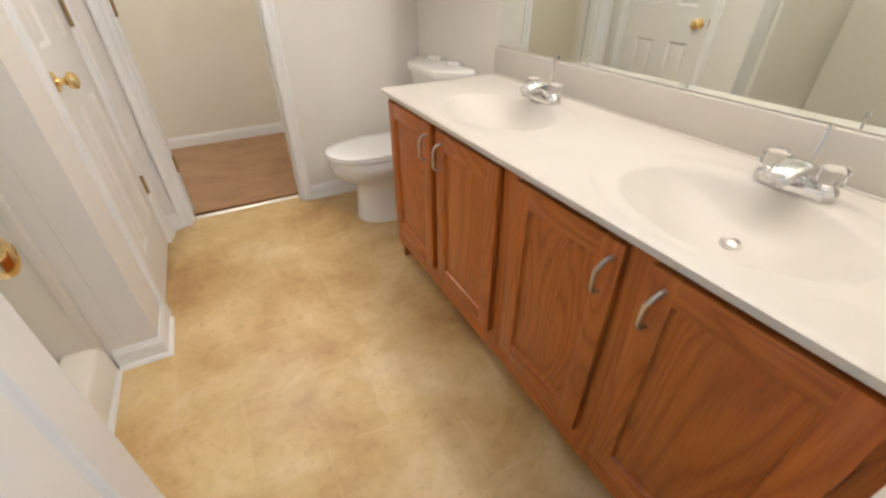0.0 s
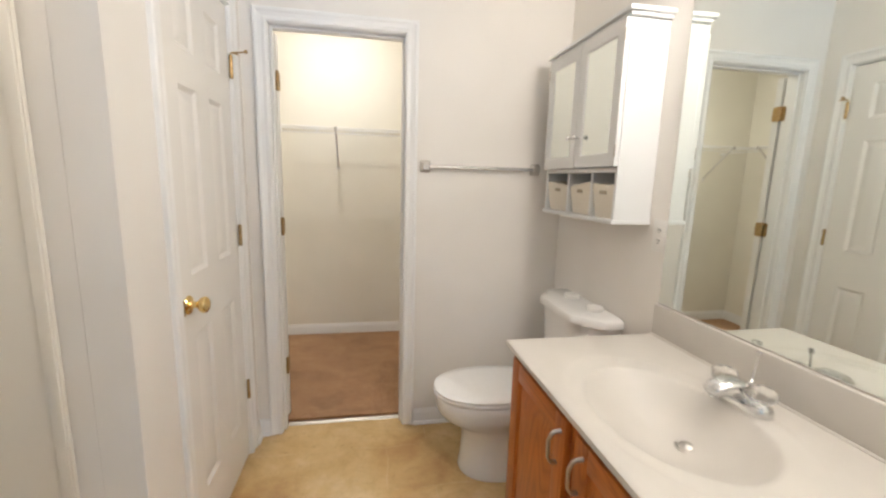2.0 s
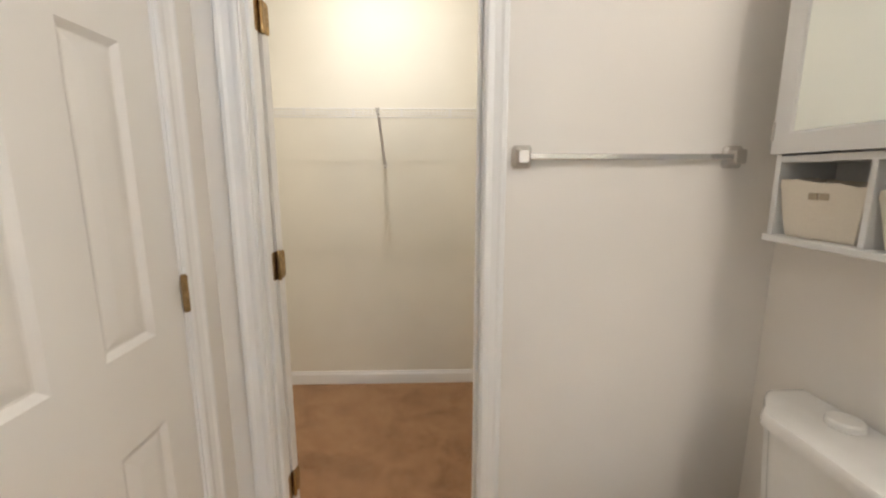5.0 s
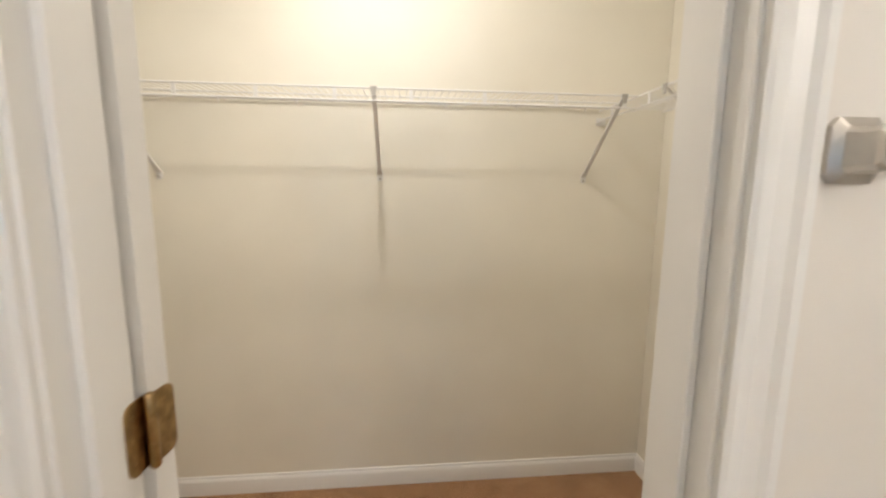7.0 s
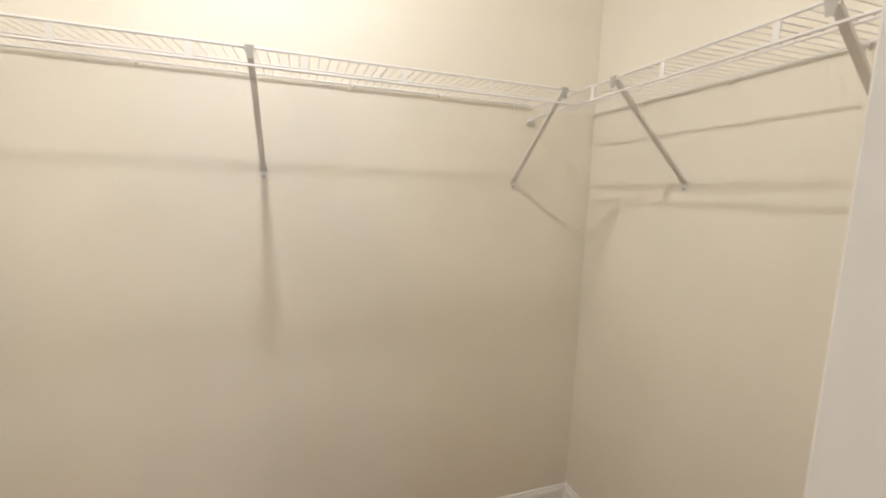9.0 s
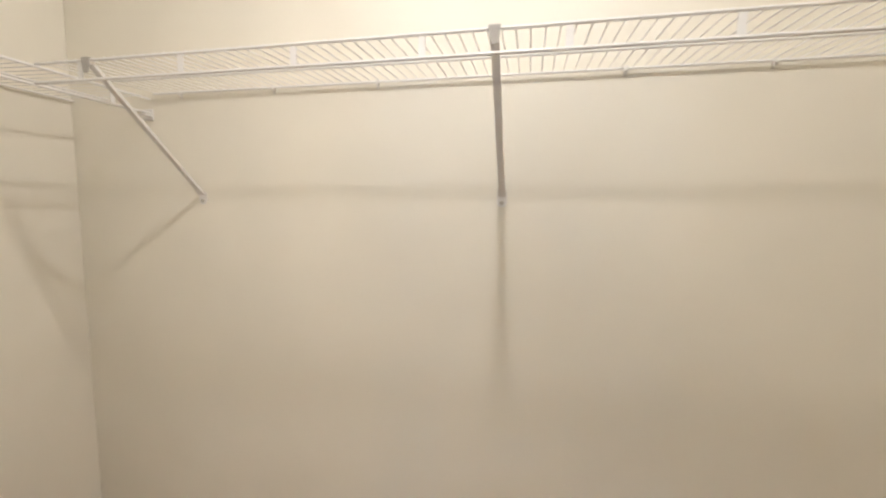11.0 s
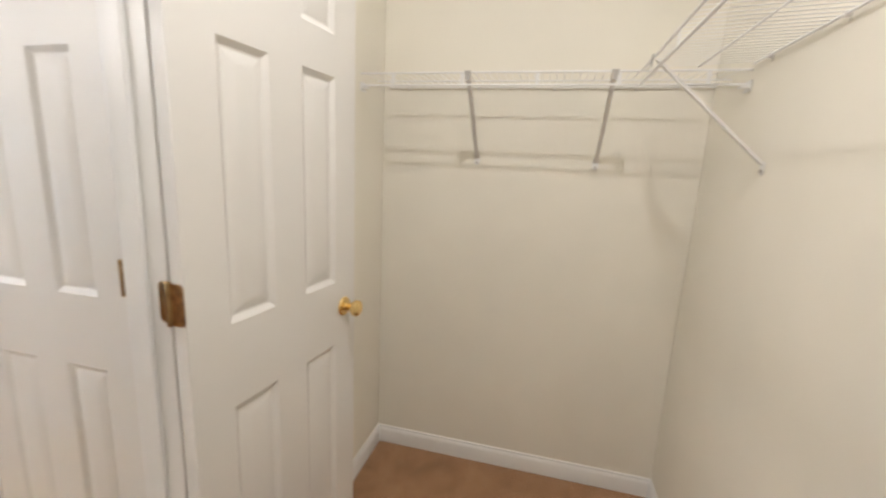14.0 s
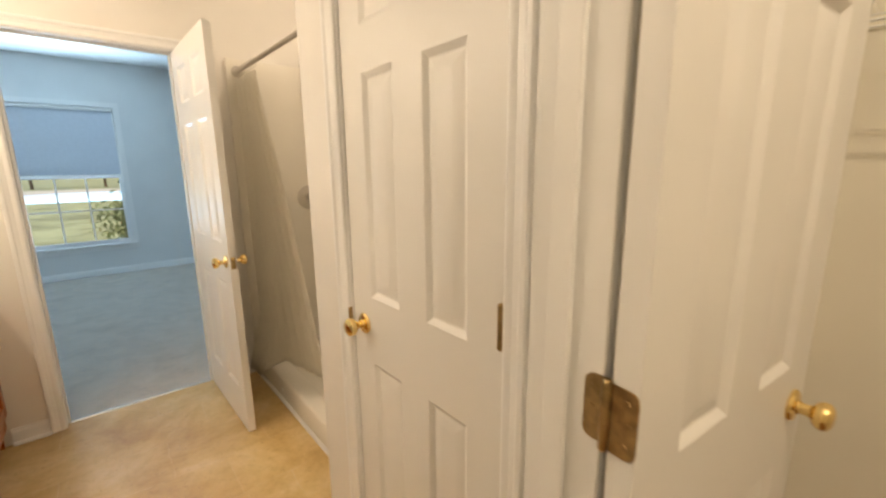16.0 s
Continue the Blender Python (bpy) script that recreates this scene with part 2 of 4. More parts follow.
def fabric():
    mat, nt, b = nodes_of("curtain_fabric", 0.8, spec=0.2)
    v = coords(nt)
    weave = noise_tex(nt, v, 420, 2)
    nt.links.new(ramp(nt, weave, [(0.3, (0.80, 0.78, 0.73)), (0.7, (0.88, 0.86, 0.81))]), b.inputs["Base Color"])
    thin = nt.nodes.new("ShaderNodeBsdfTranslucent")
    thin.inputs["Color"].default_value = (0.88, 0.85, 0.78, 1)
    both = nt.nodes.new("ShaderNodeMixShader")
    both.inputs[0].default_value = 0.6
    nt.links.new(b.outputs[0], both.inputs[1])
    nt.links.new(thin.outputs[0], both.inputs[2])
    nt.links.new(both.outputs[0], nt.nodes["Material Output"].inputs["Surface"])
    bump(nt, b, weave, 0.25, 0.0008)
    return mat


curtain_mat = fabric()


# ---- mesh helpers ----
def thing(name, place=(0, 0, 0), label="", category="", group="", kind="", rz=0.0):
    ob = new(name)
    ob.empty_display_size = 0.1
    ob.matrix_world = pose(*place, 0, 0, rz)
    return tagged(ob, label, category, group, kind)


def finish(bm, smooth):
    bmesh.ops.recalc_face_normals(bm, faces=bm.faces)
    me = bpy.data.meshes.new("mesh")
    bm.to_mesh(me)
    bm.free()
    if smooth is not None:
        for p in me.polygons:
            p.use_smooth = True
        me.set_sharp_from_angle(angle=radians(smooth))
    return me


def part(name, bm, material, parent=None, label="", smooth=35):
    me = finish(bm, smooth)
    me.materials.append(material)
    ob = new(name, me)
    if parent:
        ob.parent = parent
    return tagged(ob, label)


def again(ob, parent, m):
    """The same part once more, on the same mesh, under a parent."""
    o = new(ob.name.split(".")[0], ob.data)
    o.parent = parent
    o.matrix_basis = m
    if "label" in ob:
        o["label"] = ob["label"]
    return o


def box(bm, x0, x1, y0, y1, z0, z1, bevel=0.0, seg=1):
    r = bmesh.ops.create_cube(bm, size=1.0)
    vs = r["verts"]
    for v in vs:
        v.co = Vector(((x0 + x1) / 2 + v.co.x * (x1 - x0), (y0 + y1) / 2 + v.co.y * (y1 - y0), (z0 + z1) / 2 + v.co.z * (z1 - z0)))
    if bevel:
        es = list({e for v in vs for e in v.link_edges})
        bmesh.ops.bevel(bm, geom=es, offset=bevel, segments=seg, affect="EDGES", profile=0.6)
    return bm


def one_box(*a, **k):
    return box(bmesh.new(), *a, **k)


def rings(bm, loops, closed_ends=True, around=True):
    """Skin over a list of loops of points."""
    made = [[bm.verts.new(p) for p in loop] for loop in loops]
    n = len(made[0])
    for a, b in zip(made, made[1:]):
        for i in range(n if around else n - 1):
            j = (i + 1) % n
            bm.faces.new((a[i], a[j], b[j], b[i]))
    if closed_ends and around:
        bm.faces.new(list(reversed(made[0])))
        bm.faces.new(made[-1])
    return bm


def tube(bm, pts, radii, seg=10):
    """A round bar through points; radii is one number or one for each point."""
    pts = [Vector(p) for p in pts]
    if isinstance(radii, (int, float)):
        radii = [radii] * len(pts)
    loops = []
    up = Vector((0, 0, 1))
    side = None
    for i, p in enumerate(pts):
        d = (pts[min(i + 1, len(pts) - 1)] - pts[max(i - 1, 0)]).normalized()
        if side is None:
            side = d.cross(up if abs(d.z) < 0.9 else Vector((1, 0, 0))).normalized()
        else:
            side = (side - d * side.dot(d)).normalized()
        other = d.cross(side)
        loops.append([p + radii[i] * (math.cos(a) * side + math.sin(a) * other) for a in (2 * math.pi * k / seg for k in range(seg))])
    return rings(bm, loops)


def lathe(bm, profile, m=None, seg=24):
    """Profile of (radius, height) turned about z, laid by m."""
    m = m or Matrix.Identity(4)
    loops = [[m @ Vector((max(r, 1e-4) * math.cos(a), max(r, 1e-4) * math.sin(a), h)) for a in (2 * math.pi * k / seg for k in range(seg))] for r, h in profile]
    return rings(bm, loops)


def prism(bm, outline, axis_from, axis_to, m=None):
    """Outline of (u, v) swept along w; (u, v, w) is turned into place by m."""
    m = m or Matrix.Identity(4)
    return rings(bm, [[m @ Vector((u, v, w)) for u, v in outline] for w in (axis_from, axis_to)])


def panelled(bm, w, h, thick, panels, steps, both=False):
    """A slab from (0,0,0) to (w, thick, h), front at y = 0, with a moulded panel in each rectangle.
    steps: (inset, depth) rings from the rectangle's edge inwards."""
    def face_side(y, sign):
        xs = sorted({0.0, w, *(p[0] for p in panels), *(p[1] for p in panels)})
        zs = sorted({0.0, h, *(p[2] for p in panels), *(p[3] for p in panels)})
        grid = {(x, z): bm.verts.new((x, y, z)) for x in xs for z in zs}
        for x0, x1 in zip(xs, xs[1:]):
            for z0, z1 in zip(zs, zs[1:]):
                corner = [grid[(x0, z0)], grid[(x1, z0)], grid[(x1, z1)], grid[(x0, z1)]]
                inside = any(p[0] <= x0 and x1 <= p[1] and p[2] <= z0 and z1 <= p[3] for p in panels)
                if not inside:
                    bm.faces.new(corner)
                    continue
                prev = corner
                for ins, dep in steps:
                    yy = y + sign * dep
                    ring = [bm.verts.new(c) for c in ((x0 + ins, yy, z0 + ins), (x1 - ins, yy, z0 + ins), (x1 - ins, yy, z1 - ins), (x0 + ins, yy, z1 - ins))]
                    for i in range(4):
                        bm.faces.new((prev[i], prev[(i + 1) % 4], ring[(i + 1) % 4], ring[i]))
                    prev = ring
                bm.faces.new(prev)
        rim = [grid[(x, 0.0)] for x in xs] + [grid[(w, z)] for z in zs[1:]] + [grid[(x, h)] for x in reversed(xs[:-1])] + [grid[(0.0, z)] for z in reversed(zs[1:-1])]
        return rim

    front = face_side(0.0, 1)
    if both:
        back = face_side(thick, -1)
    else:
        back = [bm.verts.new((v.co.x, thick, v.co.z)) for v in front]
        bm.faces.new(back)
    for i in range(len(front)):
        j = (i + 1) % len(front)
        bm.faces.new((front[i], front[j], back[j], back[i]))
    return bm


# ---- structure: floors, walls, ceilings ----
def structure(name, bm, material, label, category):
    return tagged(part(name, bm, material, smooth=None), label, category, kind="structure")


structure("floor_bathroom", one_box(-1.25, 1.58, SOUTH - 0.06, 2.975, -0.12, 0.0), vinyl_mat, "mottled tan stone-print sheet vinyl bathroom floor", "floor")
structure("floor_closet", one_box(-1.25, 1.58, 2.99, 4.42, -0.12, 0.024), closet_carpet, "worn reddish-brown cut-pile closet carpet", "carpet")
structure("floor_bedroom", one_box(-2.6, 3.6, -3.95, SOUTH - 0.065, -0.12, 0.004), bed_carpet, "pale grey bedroom carpet in daylight", "carpet")
structure("ceiling", one_box(-1.35, 1.70, SOUTH - 0.12, 4.52, CEIL, CEIL + 0.1), ceiling_paint, "flat white painted ceiling over bath and closet", "ceiling")
structure("ceiling_bedroom", one_box(-2.7, 3.7, -4.05, SOUTH - 0.13, CEIL, CEIL + 0.1), ceiling_paint, "flat white painted bedroom ceiling", "ceiling")


def boxes(*list_of):
    bm = bmesh.new()
    for b in list_of:
        box(bm, *b)
    return bm


structure("wall_east", one_box(EAST, 1.58, SOUTH, NORTH, 0, CEIL), wall_paint, "off-white painted wall behind the vanity mirror", "wall")
structure("wall_north", boxes((LINEN_X - 0.1, CO0 - 0.019, NORTH, 2.957, 0, CEIL), (CO1 + 0.019, 1.58, NORTH, 2.957, 0, CEIL), (CO0 - 0.019, CO1 + 0.019, NORTH, 2.957, DOOR_TOP + 0.019, CEIL)), wall_paint, "off-white painted wall with the closet doorway", "wall")
structure("wall_closet_south", boxes((-1.25, CO0 - 0.019, 2.96, CLOSET_S, 0, CEIL), (CO1 + 0.019, 1.58, 2.96, CLOSET_S, 0, CEIL), (CO0 - 0.019, CO1 + 0.019, 2.96, CLOSET_S, DOOR_TOP + 0.019, CEIL)), closet_paint, "cream painted closet wall beside the doorway", "wall")
structure("wall_linen", boxes((LINEN_X - 0.1, LINEN_X, LINEN_Y, LO0 - 0.019, 0, CEIL), (LINEN_X - 0.1, LINEN_X, LO1 + 0.019, NORTH - 0.001, 0, CEIL), (LINEN_X - 0.1, LINEN_X, LO0 - 0.019, LO1 + 0.019, DOOR_TOP + 0.019, CEIL)), wall_paint, "off-white painted corner wall of the linen cupboard", "wall")
structure("wall_shower_north", one_box(WEST, LINEN_X - 0.101, LINEN_Y, LINEN_Y + 0.1, 0, CEIL), wall_paint, "off-white painted wall at the shower end", "wall")
structure("wall_west", one_box(-1.25, WEST - 0.001, SOUTH, 2.957, 0, CEIL), wall_paint, "painted wall behind the shower", "wall")
structure("wall_south", boxes((-1.25, EO0 - 0.019, SOUTH - 0.065, SOUTH - 0.001, 0, CEIL), (EO1 + 0.019, 1.58, SOUTH - 0.065, SOUTH - 0.001, 0, CEIL), (EO0 - 0.019, EO1 + 0.019, SOUTH - 0.065, SOUTH - 0.001, DOOR_TOP + 0.019, CEIL)), wall_paint, "off-white painted wall with the entry doorway", "wall")
structure("wall_bedroom_north", boxes((-2.6, EO0 - 0.019, SOUTH - 0.125, SOUTH - 0.068, 0, CEIL), (EO1 + 0.019, 3.6, SOUTH - 0.125, SOUTH - 0.068, 0, CEIL), (EO0 - 0.019, EO1 + 0.019, SOUTH - 0.125, SOUTH - 0.068, DOOR_TOP + 0.019, CEIL)), bed_wall, "painted bedroom wall beside the entry doorway", "wall")
structure("wall_closet_north", one_box(-1.25, 1.52, CLOSET_N, 4.40, 0, CEIL), closet_paint, "cream painted closet back wall", "wall")
structure("wall_closet_west", one_box(-1.25, WEST, CLOSET_S + 0.001, CLOSET_N - 0.001, 0, CEIL), closet_paint, "cream painted closet end wall", "wall")
structure("wall_closet_east", one_box(CLOSET_E, 1.52, CLOSET_S + 0.001, CLOSET_N - 0.001, 0, CEIL), closet_paint, "cream painted closet end wall", "wall")

# bedroom beyond the entry door
WIN_X0, WIN_X1, WIN_Z0, WIN_Z1, BED_S = 0.06, 1.44, 0.42, 2.18, -3.80
structure("wall_bedroom_south", boxes((-2.6, WIN_X0, -3.92, BED_S, 0, CEIL), (WIN_X1, 3.6, -3.92, BED_S, 0, CEIL), (WIN_X0, WIN_X1, -3.92, BED_S, 0, WIN_Z0), (WIN_X0, WIN_X1, -3.92, BED_S, WIN_Z1, CEIL)), bed_wall, "painted bedroom wall with a window", "wall")
structure("wall_bedroom_west", one_box(-2.7, -2.601, -3.92, SOUTH - 0.068, 0, CEIL), bed_wall, "painted bedroom side wall", "wall")
structure("wall_bedroom_east", one_box(3.601, 3.7, -3.92, SOUTH - 0.068, 0, CEIL), bed_wall, "painted bedroom side wall", "wall")


# ---- trim ----
def casing_profile(width):
    """(across, out) outline of colonial casing; across from the opening's edge."""
    return [(0, 0), (0, 0.009), (0.006, 0.012), (0.016, 0.012), (0.022, 0.010), (width - 0.022, 0.013), (width - 0.014, 0.018), (width - 0.004, 0.018), (width, 0.014), (width, 0)]


def casing(name, o0, o1, top, frame_m, label, w=0.060, legs=(1, 1)):
    """Casing round an opening from o0 to o1; local x along the wall, y out of it, z up, laid by frame_m."""
    th = thing(name, label=label, category="door casing", kind="structure")
    g = 0.005
    prof = casing_profile(w)
    if legs[0]:
        bm = bmesh.new()
        rings(bm, [[frame_m @ Vector((o0 - g - u, v, z + (u if z else 0))) for u, v in prof] for z in (0.0, top + g)])
        part("casing_leg", bm, trim_paint, th, smooth=20)
    if legs[1]:
        bm = bmesh.new()
        rings(bm, [[frame_m @ Vector((o1 + g + u, v, z + (u if z else 0))) for u, v in prof] for z in (0.0, top + g)])
        part("casing_leg", bm, trim_paint, th, smooth=20)
    bm = bmesh.new()
    rings(bm, [[frame_m @ Vector((x + s * u, v, top + g + u)) for u, v in prof] for x, s in ((o0 - g, -1), (o1 + g, 1))])
    part("casing_head", bm, trim_paint, th, smooth=20)
    return th


def jamb(name, o0, o1, top, depth0, depth1, stop0, stop1, along_x, label):
    """Lining boards of a doorway, with the stop that the leaf shuts against."""
    th = thing(name, label=label, category="door jamb", kind="structure")

    def b(a0, a1, d0, d1, z0, z1, n):
        part(n, one_box(a0, a1, d0, d1, z0, z1, bevel=0.0015) if along_x else one_box(d0, d1, a0, a1, z0, z1, bevel=0.0015), trim_paint, th, smooth=20)

    b(o0 - 0.018, o0, depth0, depth1, 0, top, "jamb_side")
    b(o1, o1 + 0.018, depth0, depth1, 0, top, "jamb_side")
    b(o0 - 0.018, o1 + 0.018, depth0, depth1, top + 0.0005, top + 0.018, "jamb_head")
    b(o0 + 0.0005, o0 + 0.011, stop0, stop1, 0, top - 0.0005, "door_stop")
    b(o1 - 0.011, o1 - 0.0005, stop0, stop1, 0, top - 0.0005, "door_stop")
    b(o0 + 0.011, o1 - 0.011, stop0, stop1, top - 0.011, top - 0.0005, "door_stop")
    return th


facing_s = pose(0, NORTH, 0) @ Matrix.Diagonal((1, -1, 1, 1))
facing_e = Matrix(((0, 1, 0, LINEN_X), (1, 0, 0, 0), (0, 0, 1, 0), (0, 0, 0, 1)))
bath_s = pose(0, SOUTH - 0.001, 0)
bed_n = pose(0, SOUTH - 0.125, 0) @ Matrix.Diagonal((1, -1, 1, 1))
casing("trim_closet_door", CO0, CO1, DOOR_TOP, facing_s, "white moulded casing round the closet doorway")
casing("trim_linen_door", LO0, LO1, DOOR_TOP, facing_e, "white moulded casing round the linen cupboard door")
casing("trim_entry_door", EO0, EO1, DOOR_TOP, bath_s, "white moulded casing round the entry doorway")
casing("trim_entry_bedroom", EO0, EO1, DOOR_TOP, bed_n, "white moulded casing on the bedroom side")
jamb("jamb_closet", CO0, CO1, DOOR_TOP, NORTH, CLOSET_S, 2.935, 2.968, True, "white painted closet door lining")
jamb("jamb_entry", EO0, EO1, DOOR_TOP, SOUTH - 0.125, SOUTH - 0.001, SOUTH - 0.085, SOUTH - 0.048, True, "white painted entry door lining")
jamb("jamb_linen", LO0, LO1, DOOR_TOP, LINEN_X - 0.1, LINEN_X, LINEN_X - 0.08, LINEN_X - 0.050, False, "white painted linen door lining")

BASE = [(0, 0), (0.013, 0), (0.013, 0.062), (0.010, 0.072), (0.006, 0.078), (0.005, 0.086), (0, 0.088)]
SHOE = [(0.0132, 0), (0.026, 0), (0.0245, 0.008), (0.019, 0.015), (0.0132, 0.017)]


def skirting(name, runs, label, z=0.0, shoe=False):
    """Baseboard runs: (x0, y0, x1, y1), the room on the left hand of the way; ends mitred by e0, e1 (+1 inside corner, -1 outside)."""
    th = thing(name, label=label, category="baseboard", kind="structure")
    for x0, y0, x1, y1, e0, e1 in runs:
        d = Vector((x1 - x0, y1 - y0, 0)).normalized()
        n = Vector((-d.y, d.x, 0))
        for nm, prof in (("board", BASE),) + ((("shoe_moulding", SHOE),) if shoe else ()):
            bm = bmesh.new()
            rings(bm, [[Vector((px, py, z)) + n * u + Vector((0, 0, v)) + d * (u * e) for u, v in prof] for px, py, e in ((x0, y0, e0), (x1, y1, -e1))])
            part(nm, bm, trim_paint, th, smooth=25)


skirting("baseboard_closet", [
    (CLOSET_E, CLOSET_N, WEST, CLOSET_N, 1, 1),
    (WEST, CLOSET_N, WEST, CLOSET_S, 1, 1),
    (WEST, CLOSET_S, CO0 - 0.080, CLOSET_S, 1, 0),
    (CO1 + 0.020, CLOSET_S, CLOSET_E, CLOSET_S, 0, 1),
    (CLOSET_E, CLOSET_S, CLOSET_E, CLOSET_N, 1, 1)], "white painted closet baseboard", z=0.023)
skirting("baseboard_bathroom", [
    (EAST, NORTH, CO1 + 0.066, NORTH, 1, 0),
    (CO0 - 0.066, NORTH, LINEN_X, NORTH, 0, 1),
    (LINEN_X, NORTH, LINEN_X, LO1 + 0.066, 1, 0),
    (LINEN_X, LO0 - 0.066, LINEN_X, LINEN_Y, 0, -1),
    (LINEN_X, LINEN_Y, -0.302, LINEN_Y, -1, 0),
    (-0.302, SOUTH, EO0 - 0.066, SOUTH, 0, 0),
    (EO1 + 0.066, SOUTH, 0.9, SOUTH, 0, 0)], "white painted bathroom baseboard with shoe moulding", shoe=True)
skirting("baseboard_bedroom", [(-2.6, BED_S, 3.6, BED_S, 1, 1)], "white painted bedroom baseboard", z=0.004)

strip = thing("threshold_closet", label="pale metal threshold strip between vinyl and carpet", category="threshold", kind="structure")
bm = bmesh.new()
prism(bm, [(-0.020, 0.0005), (0.020, 0.0005), (0.014, 0.007), (0.004, 0.010), (-0.004, 0.010), (-0.014, 0.006)], CO0 + 0.012, CO1 - 0.012, Matrix(((0, 0, 1, 0), (1, 0, 0, 2.981), (0, 1, 0, 0), (0, 0, 0, 1))))
part("strip", bm, nickel, strip)
strip = thing("threshold_entry", label="pale metal threshold strip at the entry", category="threshold", kind="structure")
bm = bmesh.new()
prism(bm, [(-0.018, 0.0005), (0.018, 0.0005), (0.012, 0.007), (-0.012, 0.007)], EO0 + 0.012, EO1 - 0.012, Matrix(((0, 0, 1, 0), (1, 0, 0, SOUTH - 0.062), (0, 1, 0, 0), (0, 0, 0, 1))))
part("strip", bm, nickel, strip)


# ---- doors ----
PANEL_STEPS = [(0.003, 0.0016), (0.007, 0.0046), (0.015, 0.0092), (0.020, 0.0096), (0.046, 0.0022), (0.050, 0.0018)]


def six_panels(w, drop=0.0):
    s, mull = 0.105, 0.115
    pw = (w - 2 * s - mull) / 2
    cols = ((s, s + pw), (s + pw + mull, w - s))
    rows = ((0.22, 0.812), (1.018, 1.632), (1.745, 1.935))
    return [(a, b, c - drop, d - drop) for a, b in cols for c, d in rows]


def door_knob(parent, x, y, z, out, metal):
    """Rose, stem and round knob standing out along y."""
    m = pose(x, y, z, -90 if out > 0 else 90, 0, 0)
    rose = bmesh.new()
    lathe(rose, [(0.0, 0.0), (0.031, 0.0), (0.032, 0.003), (0.028, 0.008), (0.015, 0.011), (0.013, 0.014)], m)
    r = part("knob_rose", rose, metal, parent)
    k = bmesh.new()
    lathe(k, [(0.0115, 0.010), (0.011, 0.026), (0.013, 0.031), (0.021, 0.036), (0.0262, 0.043), (0.0272, 0.050), (0.025, 0.057), (0.017, 0.0625), (0.008, 0.064), (0.0, 0.064)], m)
    part("knob", k, metal, parent)
    return r


def door_leaf(name, w, h, label, rows_z=(0.30, 1.06, 1.80), knob_metal=None, both=True, category="door", knob_back=True, gap=0.012):
    """Six-panel leaf. Origin at the hinge edge on the floor line; leaf along +x, face at y = 0, body to y = 0.035."""
    th = thing(name, label=label, category=category, kind="structure")
    bm = bmesh.new()
    panelled(bm, w, h - gap + 0.012, 0.035, six_panels(w, gap - 0.012), PANEL_STEPS, both=both)
    leaf = part("leaf", bm, door_paint, th, smooth=12)
    leaf.location.z = gap
    door_knob(th, w - 0.062, 0.0, 0.940, -1, knob_metal or brass)
    if knob_back:
        door_knob(th, w - 0.062, 0.035, 0.940, 1, knob_metal or brass)
    plate = part("latch_plate", one_box(w - 0.0005, w + 0.0015, 0.006, 0.029, 0.910, 0.970), old_brass, th)
    return th


def knuckle(parent, x, y, z, h=0.089, r=0.0062, metal=None, name="hinge_barrel"):
    bm = bmesh.new()
    lathe(bm, [(0.0, -h / 2 - 0.004), (r * 0.7, -h / 2 - 0.003), (r, -h / 2), (r, -h / 6), (r * 0.9, -h / 6 + 0.0005), (r, -h / 6 + 0.001), (r, h / 6), (r * 0.9, h / 6 + 0.0005), (r, h / 6 + 0.001), (r, h / 2), (r * 0.7, h / 2 + 0.003), (0.0, h / 2 + 0.004)], pose(x, y, z), 12)
    return part(name, bm, metal or old_brass, parent)


def hinge_plate(parent, m, w=0.034, h=0.089, metal=None):
    """Leaf of a butt hinge with rounded outer corners and three screws; local x across, z up, y out."""
    bm = bmesh.new()
    c = 0.012
    out = [(0, -h / 2)] + [(w - c + c * math.sin(a), -h / 2 + c - c * math.cos(a)) for a in (0, 0.52, 1.05, 1.57)] + [(w - c + c * math.cos(a), h / 2 - c + c * math.sin(a)) for a in (0, 0.52, 1.05, 1.57)] + [(0, h / 2)]
    rings(bm, [[m @ Vector((u, y, v)) for u, v in out] for y in (0.0, 0.0022)])
    p = part("hinge_plate", bm, metal or old_brass, parent)
    for u, v in ((0.020, -0.028), (0.024, 0.0), (0.020, 0.028)):
        s = bmesh.new()
        lathe(s, [(0.0, 0.002), (0.004, 0.002), (0.0037, 0.0031), (0.0, 0.0034)], m @ pose(u, 0.0, v, -90), 10)
        part("screw", s, metal or old_brass, p)
    return p


# linen door: shut, hinged at its far edge, knob near the shower
linen = door_leaf("door_linen", LO1 - LO0 - 0.006, 2.035, "white six-panel linen cupboard door, shut, with a brass knob", both=False, knob_back=False)
linen.matrix_world = Matrix(((0, -1, 0, LINEN_X - 0.006), (-1, 0, 0, LO1 - 0.003), (0, 0, 1, 0), (0, 0, 0, 1)))
for hz in (0.349, 1.097, 1.815):
    knuckle(linen, -0.001, -0.011, hz, r=0.0078)
bm = bmesh.new()
tube(bm, [(0.0, -0.011, 1.868), (0.0, -0.020, 1.872), (0.012, -0.058, 1.872), (0.020, -0.075, 1.872)], 0.0035, 8)
tube(bm, [(0.0, -0.020, 1.872), (-0.030, -0.034, 1.872)], 0.003, 8)
lathe(bm, [(0.0, 0.0), (0.008, 0.0), (0.008, 0.009), (0.0, 0.010)], pose(0.020, -0.075, 1.872, 70, 0, 15), 12)
part("hinge_pin_stop", bm, old_brass, linen, "brass hinge-pin door stop")

